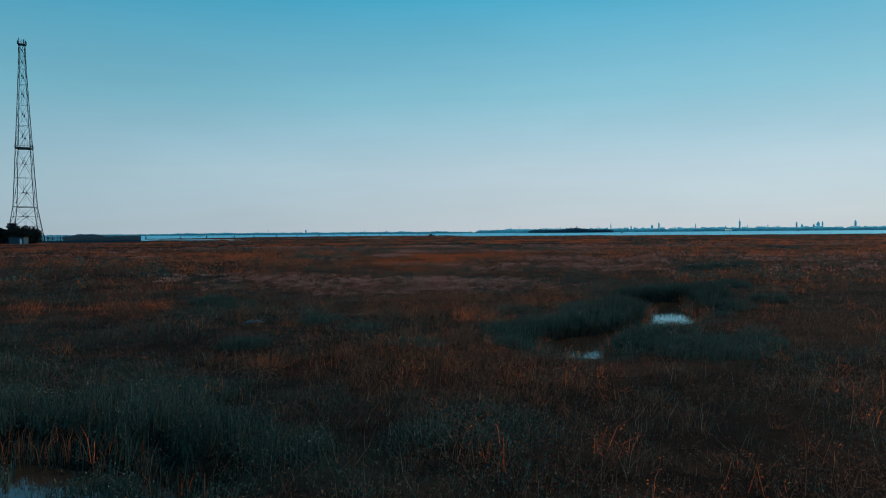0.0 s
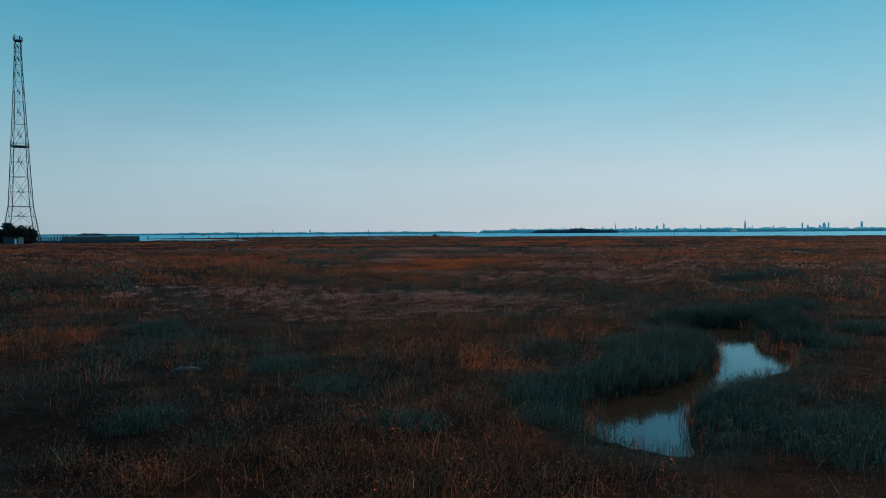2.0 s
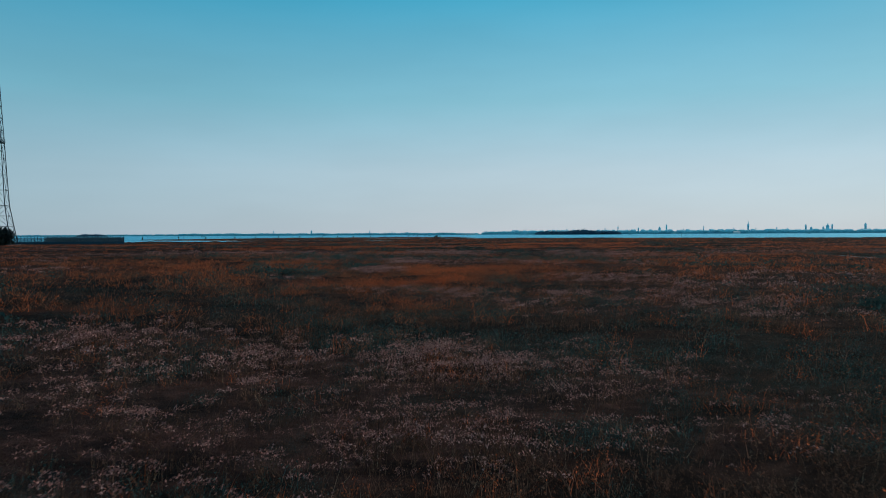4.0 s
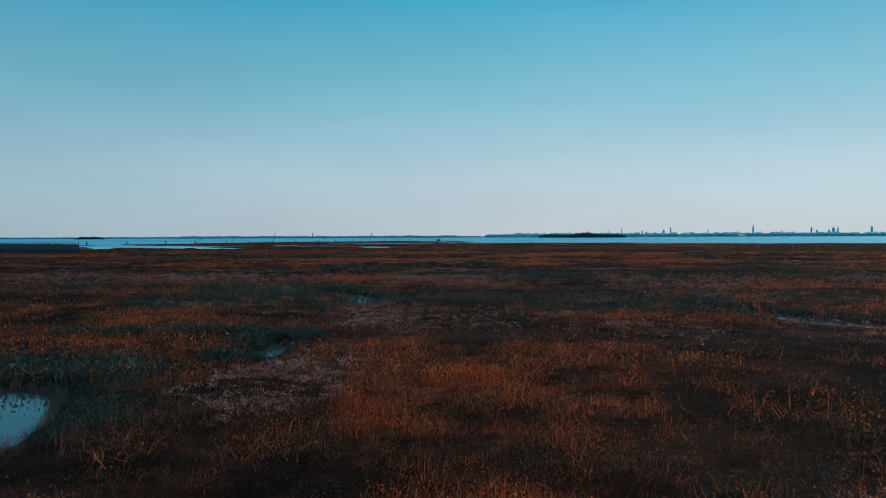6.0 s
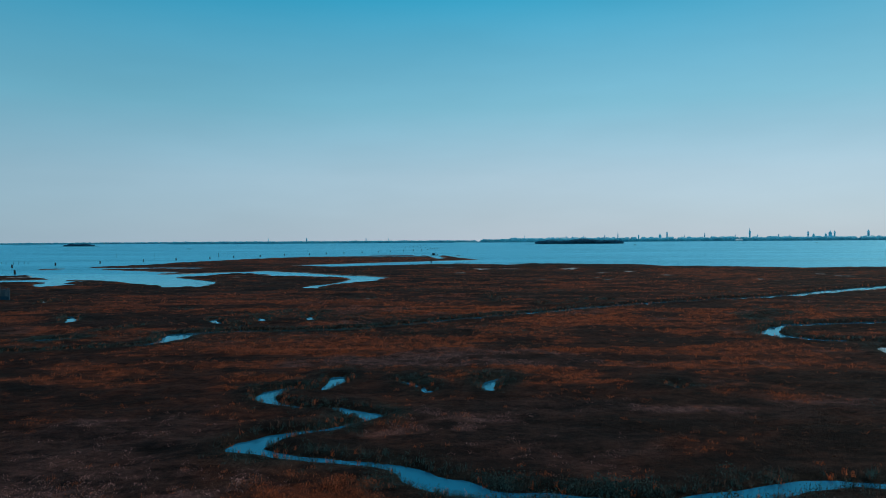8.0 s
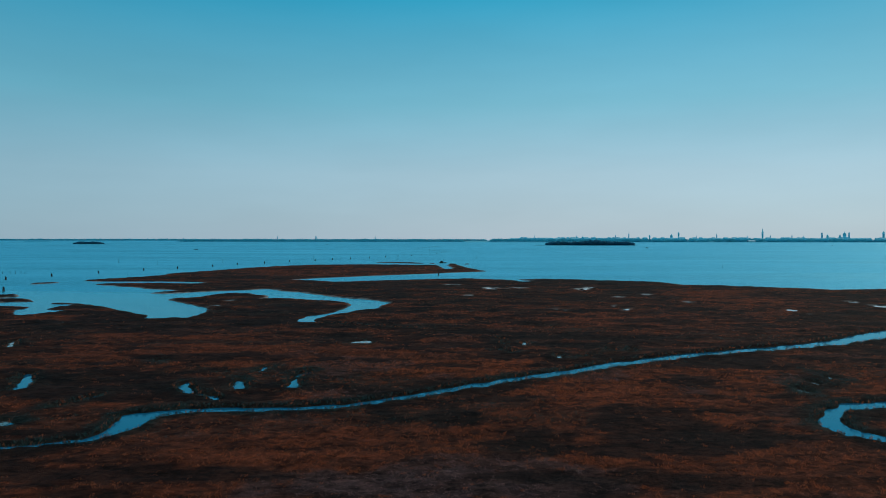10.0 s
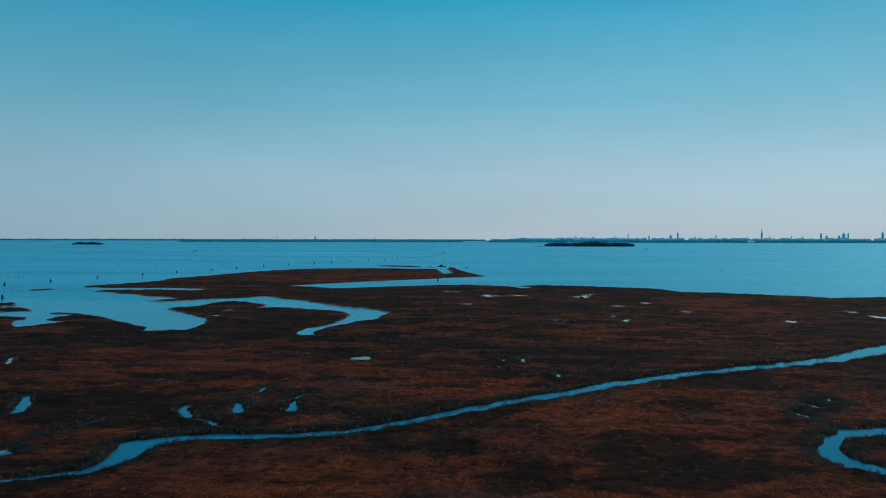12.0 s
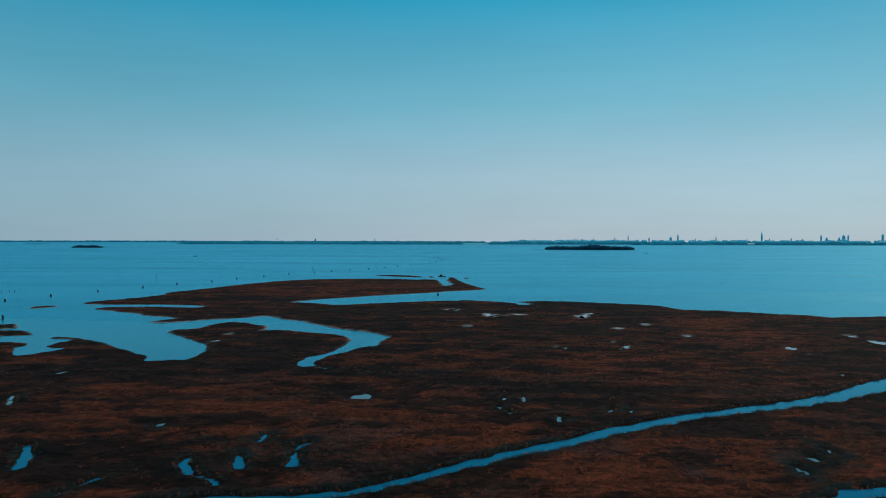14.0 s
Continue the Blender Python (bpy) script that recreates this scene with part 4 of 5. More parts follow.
    # rushes hanging over the pools' edges
    ex, ey, low = [], [], []
    for pool in (POOL_NEAR, POOL_WEST, POOL_START):
        ring = rounded(pool, 4)
        centre = ring.mean(0)
        for a, b in zip(ring, np.roll(ring, -1, 0)):
            k = int(np.hypot(*(b - a)) * 26)
            f = rng.uniform(0, 1, k)[:, None]
            p = a + (b - a) * f + rng.normal(0, 0.10, (k, 2))
            ex.append(p[:, 0])
            ey.append(p[:, 1])
            low.append(np.full(k, 0.55 if a[1] < centre[1] or b[0] < a[0] - 0.2 else 1.0))
    x, y, low = np.concatenate(ex), np.concatenate(ey), np.concatenate(low)
    d, creek = dry(x, y)
    z = np.maximum(ground_height(x, y, d, creek), -0.04)
    S = low * (0.6 + 0.8 * fbm(x, y, 0.9, 87, 2))
    u = rng.uniform(0, 1, len(x))
    for box_, m in ((green_p, u < 0.62), (brown_p, (u >= 0.62) & (u < 0.9)), (rust_p, u >= 0.9)):
        box_.append(blades(x[m], y[m], z[m], S[m], 6, 0.42, 0.0045, 0.10, 0.7, True))
        box_.append(flakes(x[m], y[m], z[m], S[m], 7, 0.14, 0.26, 0.018, 0.0, 1.0))
    joined("rust_grass", rust_p, M_RUST, "dry rust-orange marsh grass standing in dense tufts", "grass")
    joined("sea_lavender", lav_p, M_LAV, "faded pinkish sea lavender heads above the marsh", "plants")
    joined("marsh_shrubs", green_p, M_GREEN, "low dark blue-green shrubs along the channel banks", "shrubs")
    joined("withered_plants", brown_p, M_BROWN, "withered dark brown saltwort covering the marsh", "plants")
    joined("dry_straw", straw_p, M_STRAW, "scattered pale dry straw stems and seed heads", "straw")


plant_marsh()


def marsh_shrub(at, radius, height, seed):
    """A bushy mound of thin upright shoots with small leaves."""
    global rng
    rng = np.random.default_rng(seed)
    shrub = thing("marsh_shrub", "bushy dark blue-green saltmarsh shrub at the pool bank", "shrub", "shrubs round the pools", at)
    n = int((165 if at[1] < 40 else 70) * radius * radius / 0.5)
    fine = 1.0 if at[1] < 40 else 1.5
    a, q = rng.uniform(0, 2 * np.pi, n), np.sqrt(rng.uniform(0, 1, n))
    lump = 0.75 + 0.5 * value_noise(np.cos(a) * q * 2.3 + seed, np.sin(a) * q * 2.3, seed)
    sx, sy = np.cos(a) * q * radius * lump, np.sin(a) * q * radius * lump
    top = height * lump * np.sqrt(np.maximum(0.05, 1 - 0.85 * q * q))
    one = np.ones(n)
    co, tris = blades(sx, sy, top * 0.0 - 0.05, top / (0.55 * height + 0.45 * top), 3, height, 0.006, 0.05, 0.25)
    tagged(part("stem_tangle", tri_mesh("stem_tangle", co, tris, M_BARK), M_BARK, shrub), kind="stuff")
    co1, t1 = blades(sx, sy, top * 0.45, one, 7, 0.26, 0.0048 * fine, 0.075, 0.55, True)
    co2, t2 = flakes(sx, sy, top * 0.35, one, 17, 0.12, 0.32, 0.020 * fine, 0.0, 1.0)
    co3, t3 = flakes(sx, sy, top * 0.05, one, 6, 0.13, 0.32, 0.03 * fine, 0.0, 1.0)
    # a few pale flecks imitate leaves glinting in the sun
    few = rng.uniform(0, 1, n) < 0.10
    co4, t4 = flakes(sx[few], sy[few], top[few] * 0.75, one[few], 3, 0.10, 0.26, 0.017 * fine, 0.2, 0.6)
    tagged(part("sparkle_flecks", tri_mesh("sparkle_flecks", co4, t4, M_STRAW), M_STRAW, shrub, "pale flecks added as sparkle on the leaves"), kind="stuff")
    k, j = len(co1), len(co1) + len(co2)
    tagged(part("foliage", tri_mesh("foliage", np.concatenate([co1, co2, co3]), np.concatenate([t1, t2 + k, t3 + j]), M_GREEN), M_GREEN, shrub), kind="stuff")


for k, (px, py, rad, hi) in enumerate((
        (2.0, 17.6, 0.7, 0.6), (2.8, 18.2, 0.7, 0.68), (3.6, 18.9, 0.8, 0.75), (4.4, 19.6, 0.8, 0.85), (5.1, 20.6, 0.8, 0.9), (5.6, 21.8, 0.8, 0.9), (6.0, 23.1, 0.7, 0.75), (4.2, 20.8, 0.9, 0.7), (4.4, 21.8, 0.8, 0.6),
        (4.5, 15.7, 0.6, 0.32), (5.0, 16.6, 0.7, 0.36), (5.8, 17.4, 0.7, 0.3), (7.9, 17.0, 0.5, 0.24),
        (9.3, 23.4, 0.7, 0.6), (9.9, 24.8, 0.8, 0.8), (10.4, 26.3, 0.8, 0.8), (9.7, 22.4, 0.6, 0.4), (11.6, 24.4, 0.8, 0.6), (7.4, 27.5, 0.7, 0.65), (8.5, 27.9, 0.8, 0.8), (9.7, 27.9, 0.8, 0.85), (11.1, 28.6, 0.9, 0.8), (12.8, 30.6, 0.9, 0.8),
        (-6.2, 9.5, 0.8, 0.8), (-5.0, 9.4, 0.8, 0.85), (-3.8, 9.1, 0.8, 0.75), (-2.8, 8.6, 0.7, 0.65), (-1.9, 8.0, 0.6, 0.4), (-5.2, 7.0, 0.6, 0.3), (-6.2, 7.1, 0.6, 0.32), (-3.4, 6.5, 0.5, 0.3), (-4.2, 10.8, 0.8, 0.45), (-6.8, 10.2, 0.7, 0.5),
        (-8.6, 25.2, 0.8, 0.6), (-7.2, 23.6, 0.7, 0.45), (16.5, 44.5, 1.0, 0.8), (18.5, 46, 1.1, 0.8), (21, 47.5, 1.0, 0.8), (-12.4, 71.2, 1.0, 0.5), (-14.6, 71.6, 1.0, 0.6), (1.5, 16.9, 0.7, 0.5), (1.5, 15.6, 0.5, 0.36), (5.0, 13.8, 0.6, 0.36), (5.4, 14.8, 0.8, 0.48), (6.8, 15.2, 0.8, 0.45), (6.1, 13.9, 0.6, 0.36), (1.4, 18.0, 0.6, 0.4), (-2.2, 17.6, 0.7, 0.4), (-3.6, 19.4, 0.8, 0.45), (-0.6, 15.2, 0.6, 0.35), (-4.6, 15.4, 0.7, 0.4), (-7.7, 73.2, 0.7, 0.42), (-8.6, 73.9, 0.7, 0.45), (-6.3, 78.4, 0.8, 0.6), (-6.9, 79.4, 0.9, 0.65), (-8.3, 79.3, 0.8, 0.6), (-9.6, 79.9, 0.9, 0.65), (-11.2, 80.3, 0.9, 0.6), (-13.0, 80.4, 1.0, 0.6), (-15.2, 80.2, 1.0, 0.6), (-17.2, 80.0, 1.0, 0.6),
        (-12.8, 102.6, 0.9, 0.6), (-11.4, 101.6, 0.9, 0.6), (-10.4, 100.2, 0.9, 0.6), (-9.4, 99.0, 0.8, 0.55), (-14.4, 103.6, 0.9, 0.6))):
    marsh_shrub((px, py, 0.1), rad, hi, 200 + k)


def driftwood(at, turn):
    """A bleached grey log with a swollen middle, a knot stub and a broken end; stands in for an unidentified grey
    shape.
    """
    log = thing("log_stand_in", "bleached blue-grey log standing in for an unclear grey shape among the shrubs", "log", "", at, turn)
    bm = bmesh.new()
    rings = []
    for k in range(13):
        f = k / 12
        r = 0.062 * (0.35 + 0.75 * math.sin(math.pi * min(1, f * 0.75 + 0.22))) * (1 if k < 12 else 0.45)
        rings.append([bm.verts.new((-0.29 + 0.58 * f, r * math.cos(a * 0.628) * (1 + 0.12 * math.sin(3 * a + k)), 0.05 * math.sin(2.4 * f) + r * math.sin(a * 0.628) * (1 + 0.1 * math.cos(2 * a - k)))) for a in range(10)])
    for p, q in zip(rings, rings[1:]):
        for k in range(10):
            bm.faces.new((p[k], p[(k + 1) % 10], q[(k + 1) % 10], q[k]))
    bm.faces.new(rings[0][::-1])
    bm.faces.new(rings[-1])
    part("trunk", bm, M_DRIFT, log)
    bm = bmesh.new()
    beam(bm, (0.05, 0.02, 0.08), (0.10, 0.05, 0.16), 0.022, 6, 0.014)
    part("knot_stub", bm, M_DRIFT, log)
    bm = bmesh.new()
    beam(bm, (-0.285, -0.02, 0.01), (-0.315, -0.03, 0.0), 0.03, 8, 0.022)
    part("broken_end", bm, M_STRAW, log, "pale freshly broken wood end")


driftwood((-5.4, 19.25, 0.27), 4)


# ---------------------------------------------------------------- lattice mast with its compound
def lattice_mast(at, turn):
    mast = thing("lattice_mast", "tall dark steel lattice mast on four splayed legs", "mast", "", at, turn)
    levels = [(z * 0.984, w) for z, w in ((0.0, 4.7), (6.0, 3.85), (12.3, 2.95), (21.8, 2.5), (31.5, 2.1), (39.0, 1.76), (46.0, 1.46), (52.4, 1.2), (57.8, 1.0), (62.0, 0.88), (65.4, 0.82))]
    corner = [(-1, -1), (1, -1), (1, 1), (-1, 1)]
    for cx, cy in corner:
        bm = bmesh.new()
        rings = []
        for z, w in levels:
            q = 0.11 - 0.0008 * z
            rings.append([bm.verts.new((cx * w + sx * q, cy * w + sy * q, z)) for sx, sy in corner])
        for low, high in zip(rings, rings[1:]):
            for k in range(4):
                bm.faces.new((low[k], low[(k + 1) % 4], high[(k + 1) % 4], high[k]))
        bm.faces.new(rings[0][::-1])
        bm.faces.new(rings[-1])
        leg = part("leg", bm, M_STEEL, mast)
        bm = bmesh.new()
        w = levels[0][1]
        box(bm, cx * w - 0.6, cx * w + 0.6, cy * w - 0.6, cy * w + 0.6, -0.5, 0.35)
        part("footing", bm, M_CONCRETE, leg, "grey concrete footing block")
    for k, ((z0, w0), (z1, w1)) in enumerate(zip(levels, levels[1:])):
        bm = bmesh.new()
        rad = 0.062 if k < 5 else 0.05
        for a, b in zip(corner, corner[1:] + corner[:1]):
            p0, p1 = (a[0] * w0, a[1] * w0, z0), (b[0] * w0, b[1] * w0, z0)
            q0, q1 = (a[0] * w1, a[1] * w1, z1), (b[0] * w1, b[1] * w1, z1)
            beam(bm, p0, q1, rad)
            beam(bm, p1, q0, rad)
            beam(bm, q0, q1, rad * (1.9 if k in (1, 3) else 1.2))
            mid = [((p0[i] + p1[i]) / 2 * 0.5 + (q0[i] + q1[i]) / 2 * 0.5) for i in range(3)]
            beam(bm, (mid[0], mid[1], mid[2] - 0.25), (mid[0], mid[1], mid[2] + 0.25), 0.2)
            if k < 4:
                side = [(p0[i] + q0[i]) / 2 for i in range(3)], [(p1[i] + q1[i]) / 2 for i in range(3)]
                beam(bm, side[0], mid, rad * 0.7)
                beam(bm, side[1], mid, rad * 0.7)
        part("bracing", bm, M_STEEL, mast)
    for z, w in ((31.0, 2.25), (64.5, 1.12)):
        bm = bmesh.new()
        box(bm, -w, w, -w, w, z, z + 0.22)
        deck = part("platform", bm, M_STEEL, mast)
        bm = bmesh.new()
        for (ax, ay), (bx, by) in zip(corner, corner[1:] + corner[:1]):
            for s in range(5):
                px, py = ax + (bx - ax) * s / 5, ay + (by - ay) * s / 5
                beam(bm, (px * w, py * w, z + 0.2), (px * w, py * w, z + 1.3), 0.045)
            for h in (0.75, 1.3):
                beam(bm, (ax * w, ay * w, z + h), (bx * w, by * w, z + h), 0.045)
        part("railing", bm, M_STEEL, deck)
    bm = bmesh.new()
    for s in (-0.3, 0.3):
        beam(bm, (s, -0.7, 0.3), (s, -0.7, 64.4), 0.022)
    for k in range(148):
        beam(bm, (-0.3, -0.7, 0.6 + k * 0.43), (0.3, -0.7, 0.6 + k * 0.43), 0.012)
    part("ladder", bm, M_STEEL, mast)
    for k, (px, py, h) in enumerate(((-0.9, 0.3, 2.2), (0.8, -0.9, 1.6), (0.4, 0.9, 2.0))):
        bm = bmesh.new()
        beam(bm, (px, py, 64.6), (px, py, 64.6 + h), 0.08, 6)
        part("antenna", bm, M_STEEL, mast)


def shrub_tree(at, height, width, seed):
    r = np.random.default_rng(seed)
    tree = thing("shrub_tree", "dense dark evergreen bush beside the mast", "bush", "bushes round the mast", at)
    bm = bmesh.new()
    for k in range(5):
        a = k * 1.3
        tip = (math.cos(a) * width * 0.3, math.sin(a) * width * 0.3, height * 0.7)
        beam(bm, (math.cos(a) * 0.12, math.sin(a) * 0.12, -0.2), tip, 0.11, 5, 0.03)
    part("trunk", bm, M_BARK, tree)
    co = []
    for k in range(26):
        a, q = r.uniform(0, 6.28), math.sqrt(r.uniform(0, 1))
        c = np.array([math.cos(a) * q * width * 0.45, math.sin(a) * q * width * 0.45, height * r.uniform(0.15, 0.55 + 0.38 * (1 - q * q))])
        n = 170
        v = r.normal(0, 1, (n, 3))
        v /= np.linalg.norm(v, axis=1)[:, None]
        p = c + v * (np.array([0.19, 0.19, 0.14]) * width * r.uniform(0.6, 1.1, (n, 1)))
        p[:, 2] = np.maximum(p[:, 2], 0.05)
        s = r.normal(0, 0.2, (n, 3, 3))
        co.append((p[:, None, :] + s).reshape(-1, 3))
    co = np.concatenate(co)
    part("crown", tri_mesh("crown", co, np.arange(len(co)).reshape(-1, 3), M_EVERGREEN), M_EVERGREEN, tree)


def service_hut(at, turn):
    hut = thing("service_hut", "low grey service hut with a white door", "hut", "", at, turn)
    bm = bmesh.new()
    box(bm, -2.2, 2.2, -1.4, 1.4, -0.2, 2.3)
    part("wall", bm, M_FENCE, hut)
    bm = bmesh.new()
    box(bm, -2.45, 2.45, -1.65, 1.65, 2.3, 2.48)
    part("roof", bm, M_TIMBER, hut, "dark flat roof slab")
    bm = bmesh.new()
    box(bm, 1.1, 1.7, -1.46, -1.403, 0.1, 1.85)
    part("door", bm, M_WHITE, hut, "white painted door")


def palisade(points, group):
    """A run of fencing: kerb, posts with slanted tips, rails and wires."""
    for (ax, ay), (bx, by) in zip(points, points[1:]):
        length = math.hypot(bx - ax, by - ay)
        run = thing("fence", "dark steel post fence on a low kerb", "fence", group, (ax, ay, 0.15), math.degrees(math.atan2(by - ay, bx - ax)))
        bm = bmesh.new()
        box(bm, 0, length, -0.15, 0.15, -0.5, 0.95)
        part("kerb", bm, M_FENCE, run, "dark stained kerb")
        post = None
        for k in range(int(length / 1.1) + 1):
            if post is None:
                bm = bmesh.new()
                beam(bm, (0, 0, -0.2), (0, 0, 2.65), 0.11)
                beam(bm, (0, 0, 2.6), (0.28, -0.2, 3.05), 0.06)
                post = part("post", bm, M_FENCE, run)
                shared = post.data
            else:
                o = new("post", shared)
                o.parent = run
                o.location = (k * 1.1, 0, 0)
        for h in (0.98, 1.7, 2.4):
            bm = bmesh.new()
            beam(bm, (0, 0.03, h), (length, 0.03, h), 0.03)
            part("rail", bm, M_FENCE, run)
        bm = bmesh.new()
        for k in range(int(length / 0.22)):
            beam(bm, (k * 0.22, 0.05, 0.8), (k * 0.22, 0.05, 2.4), 0.07, 3)
        part("mesh_panel", bm, M_FENCE, run)


lattice_mast((-136.1, 222.0, 0.25), 21)
for k, (dx, dy, h, w) in enumerate(((-2.5, -4, 7.4, 6), (1.2, -5.2, 6.8, 5.5), (4.0, -3.6, 5.0, 4.0), (-0.4, -6.2, 6.0, 5.5), (-6.0, -5, 5.2, 5), (-0.5, 3, 7.2, 6), (-10, -4, 4.4, 5))):
    shrub_tree((-135.9 + dx, 222.0 + dy, 0.15), h, w, 60 + k)
service_hut((-131.4, 210.5, 0.2), 4)
palisade([(-113, 254), (-166, 249)], "compound fence")
palisade([(-113.3, 254.5), (-162, 290)], "compound fence")


def hedge(x0, x1, y0, y1, height, seed):
    r = np.random.default_rng(seed)
    n = 5000
    f = r.uniform(0, 1, n)
    top = height * (0.6 + 0.55 * fbm(f * abs(x1 - x0), f * 0, 3.0, seed, 3))
    p = np.stack([x0 + (x1 - x0) * f + r.normal(0, 0.2, n), y0 + (y1 - y0) * f + r.uniform(-0.9, 0.9, n), r.uniform(0.1, 1, n) * top], 1)
    co = (p[:, None, :] + r.normal(0, 0.15, (n, 3, 3))).reshape(-1, 3)
    tagged(new("hedge", tri_mesh("hedge", co, np.arange(len(co)).reshape(-1, 3), M_GREEN)), "dense dark low hedge behind the compound fence", "hedge", kind="stuff")


hedge(-127, -136, 255.2, 254.4, 2.0, 8)


# ---------------------------------------------------------------- marker piles in the lagoon
def bricola(at, turn, size=1.0):
    pile_group = thing("mooring_piles", "cluster of three dark timber marker piles in the lagoon", "piles", "channel marker piles", at, turn)
    for k in range(3):
        a = k * 2.094
        bm = bmesh.new()
        lean = 0.34
        beam(bm, (math.cos(a) * 0.66 * size, math.sin(a) * 0.66 * size, -1.5), (math.cos(a) * lean * size, math.sin(a) * lean * size, (2.3 + 0.25 * k) * size), 0.27 * size, 8, 0.2 * size)
        part("pile", bm, M_TIMBER, pile_group)
    bm = bmesh.new()
    lathe(bm, ((0.58 * size, 1.75 * size), (0.62 * size, 1.8 * size), (0.62 * size, 2.0 * size), (0.58 * size, 2.05 * size)), 10)
    part("band", bm, M_STEEL, pile_group, "rusty iron binding band")
    return pile_group


first = bricola((-256.1, 478.6, 0), 10, 0.74)
PILES = [(-249.7, 511.8), (-239, 546.6), (-225, 582.2), (-214.9, 617.2), (-199.9, 650.7), (-191.6, 688.4), (-177.4, 722.6), (-163.8, 760.9), (-144.5, 790),
         (-132.6, 822), (-117.7, 850), (-100.7, 880), (-85.2, 912), (-73.2, 945), (-58.6, 980), (-47.1, 1010), (-37.1, 1040), (-30, 1096), (-23.7, 1143), (-17.5, 1195),
         (-11.5, 529), (-204.5, 400), (-50, 1345), (-40.6, 1312), (-30.7, 1281), (-23.2, 1251)]
for k, (px, py) in enumerate(PILES):
    copy_thing(first, pose(px, py, 0, 0, 0, 37 * k))
for k in range(8):
    copy_thing(first, pose(-84 + 5 * k, 1440 + 62 * k, 0, 0, 0, 23 * k))


def stake(at, height):
    s = thing("stake", "thin dark timber stake standing in the water", "stake", "fishing stakes", at)
    bm = bmesh.new()
    beam(bm, (0, 0, -1.2), (0.08, 0.05, height), 0.11, 6, 0.08)
    part("pole", bm, M_TIMBER, s)
    bm = bmesh.new()
    beam(bm, (0.08, 0.05, height - 0.5), (0.08, 0.05, height - 0.36), 0.15, 6)
    part("collar", bm, M_STEEL, s)


for k in range(26):
    f = k / 25
    stake((-352 + 66 * f + random.uniform(-0.8, 0.8), 500 + 44 * f + random.uniform(-2, 2), 0), random.choice((1.8, 2.2, 3.6) if k % 6 == 0 else (1.4, 1.8, 2.1)))
for px, py, h in ((-314.8, 725, 4), (-260.9, 685, 4.5), (-219.3, 730, 4), (-157, 839, 4.2), (210, 640, 3), (22, 860, 3)):
    stake((px, py, 0), h)


def work_barge(at, turn):
    b = thing("barge", "small dark work barge moored at the spit", "boat", "", at, turn)
    b.scale = (0.7, 0.7, 0.7)
    bm = bmesh.new()
    prof = ((-5.0, 0.5, 0.9), (-4.2, 1.6, 0.8), (3.6, 1.7, 0.75), (5.4, 0.25, 1.35))
    lo = [(bm.verts.new((x, -w * 0.8, -0.3)), bm.verts.new((x, w * 0.8, -0.3))) for x, w, h in prof]
    hi = [(bm.verts.new((x, -w, h)), bm.verts.new((x, w, h))) for x, w, h in prof]
    for k in range(3):
        bm.faces.new((lo[k][0], lo[k + 1][0], hi[k + 1][0], hi[k][0]))
        bm.faces.new((lo[k + 1][1], lo[k][1], hi[k][1], hi[k + 1][1]))
        bm.faces.new((hi[k][0], hi[k + 1][0], hi[k + 1][1], hi[k][1]))
    bm.faces.new((lo[0][1], lo[0][0], hi[0][0], hi[0][1]))
    bm.faces.new((lo[3][0], lo[3][1], hi[3][1], hi[3][0]))
    part("hull", bm, M_TIMBER, b)
    bm = bmesh.new()
    box(bm, -2.6, 0.6, -1.0, 1.0, 0.8, 2.7)
    cabin = part("cabin", bm, M_TIMBER, b)
    bm = bmesh.new()
    box(bm, -2.9, 0.9, -1.2, 1.2, 2.7, 2.85)
    part("cabin_roof", bm, M_STEEL, cabin)
    bm = bmesh.new()
    beam(bm, (1.4, 0, 0.7), (1.4, 0, 5.2), 0.09, 6)
    beam(bm, (1.4, 0, 4.4), (3.6, 0, 3.2), 0.06, 6)
    part("mast", bm, M_STEEL, b)


work_barge((-13.5, 738, 0.1), 12)


def small_boat(at, turn):
    b = thing("boat", "small dark open boat far out on the lagoon", "boat", "distant boats", at, turn)
    bm = bmesh.new()
    prof = ((-3.2, 0.8, 0.7), (1.2, 1.0, 0.75), (3.8, 0.1, 1.2))
    lo = [(bm.verts.new((x, -w * 0.7, -0.2)), bm.verts.new((x, w * 0.7, -0.2))) for x, w, h in prof]
    hi = [(bm.verts.new((x, -w, h)), bm.verts.new((x, w, h))) for x, w, h in prof]
    for k in range(2):
        bm.faces.new((lo[k][0], lo[k + 1][0], hi[k + 1][0], hi[k][0]))
        bm.faces.new((lo[k + 1][1], lo[k][1], hi[k][1], hi[k + 1][1]))
        bm.faces.new((hi[k][0], hi[k + 1][0], hi[k + 1][1], hi[k][1]))
    bm.faces.new((lo[0][1], lo[0][0], hi[0][0], hi[0][1]))
    part("hull", bm, M_TIMBER, b)
    bm = bmesh.new()
    box(bm, -1.4, -0.4, -0.6, 0.6, 0.7, 1.7)
    part("console", bm, M_TIMBER, b)


for px, py, tr in ((-495, 1380, 10), (-430, 2350, 160), (1090, 2100, 40), (430, 1650, 30)):
    small_boat((px, py, 0), tr)


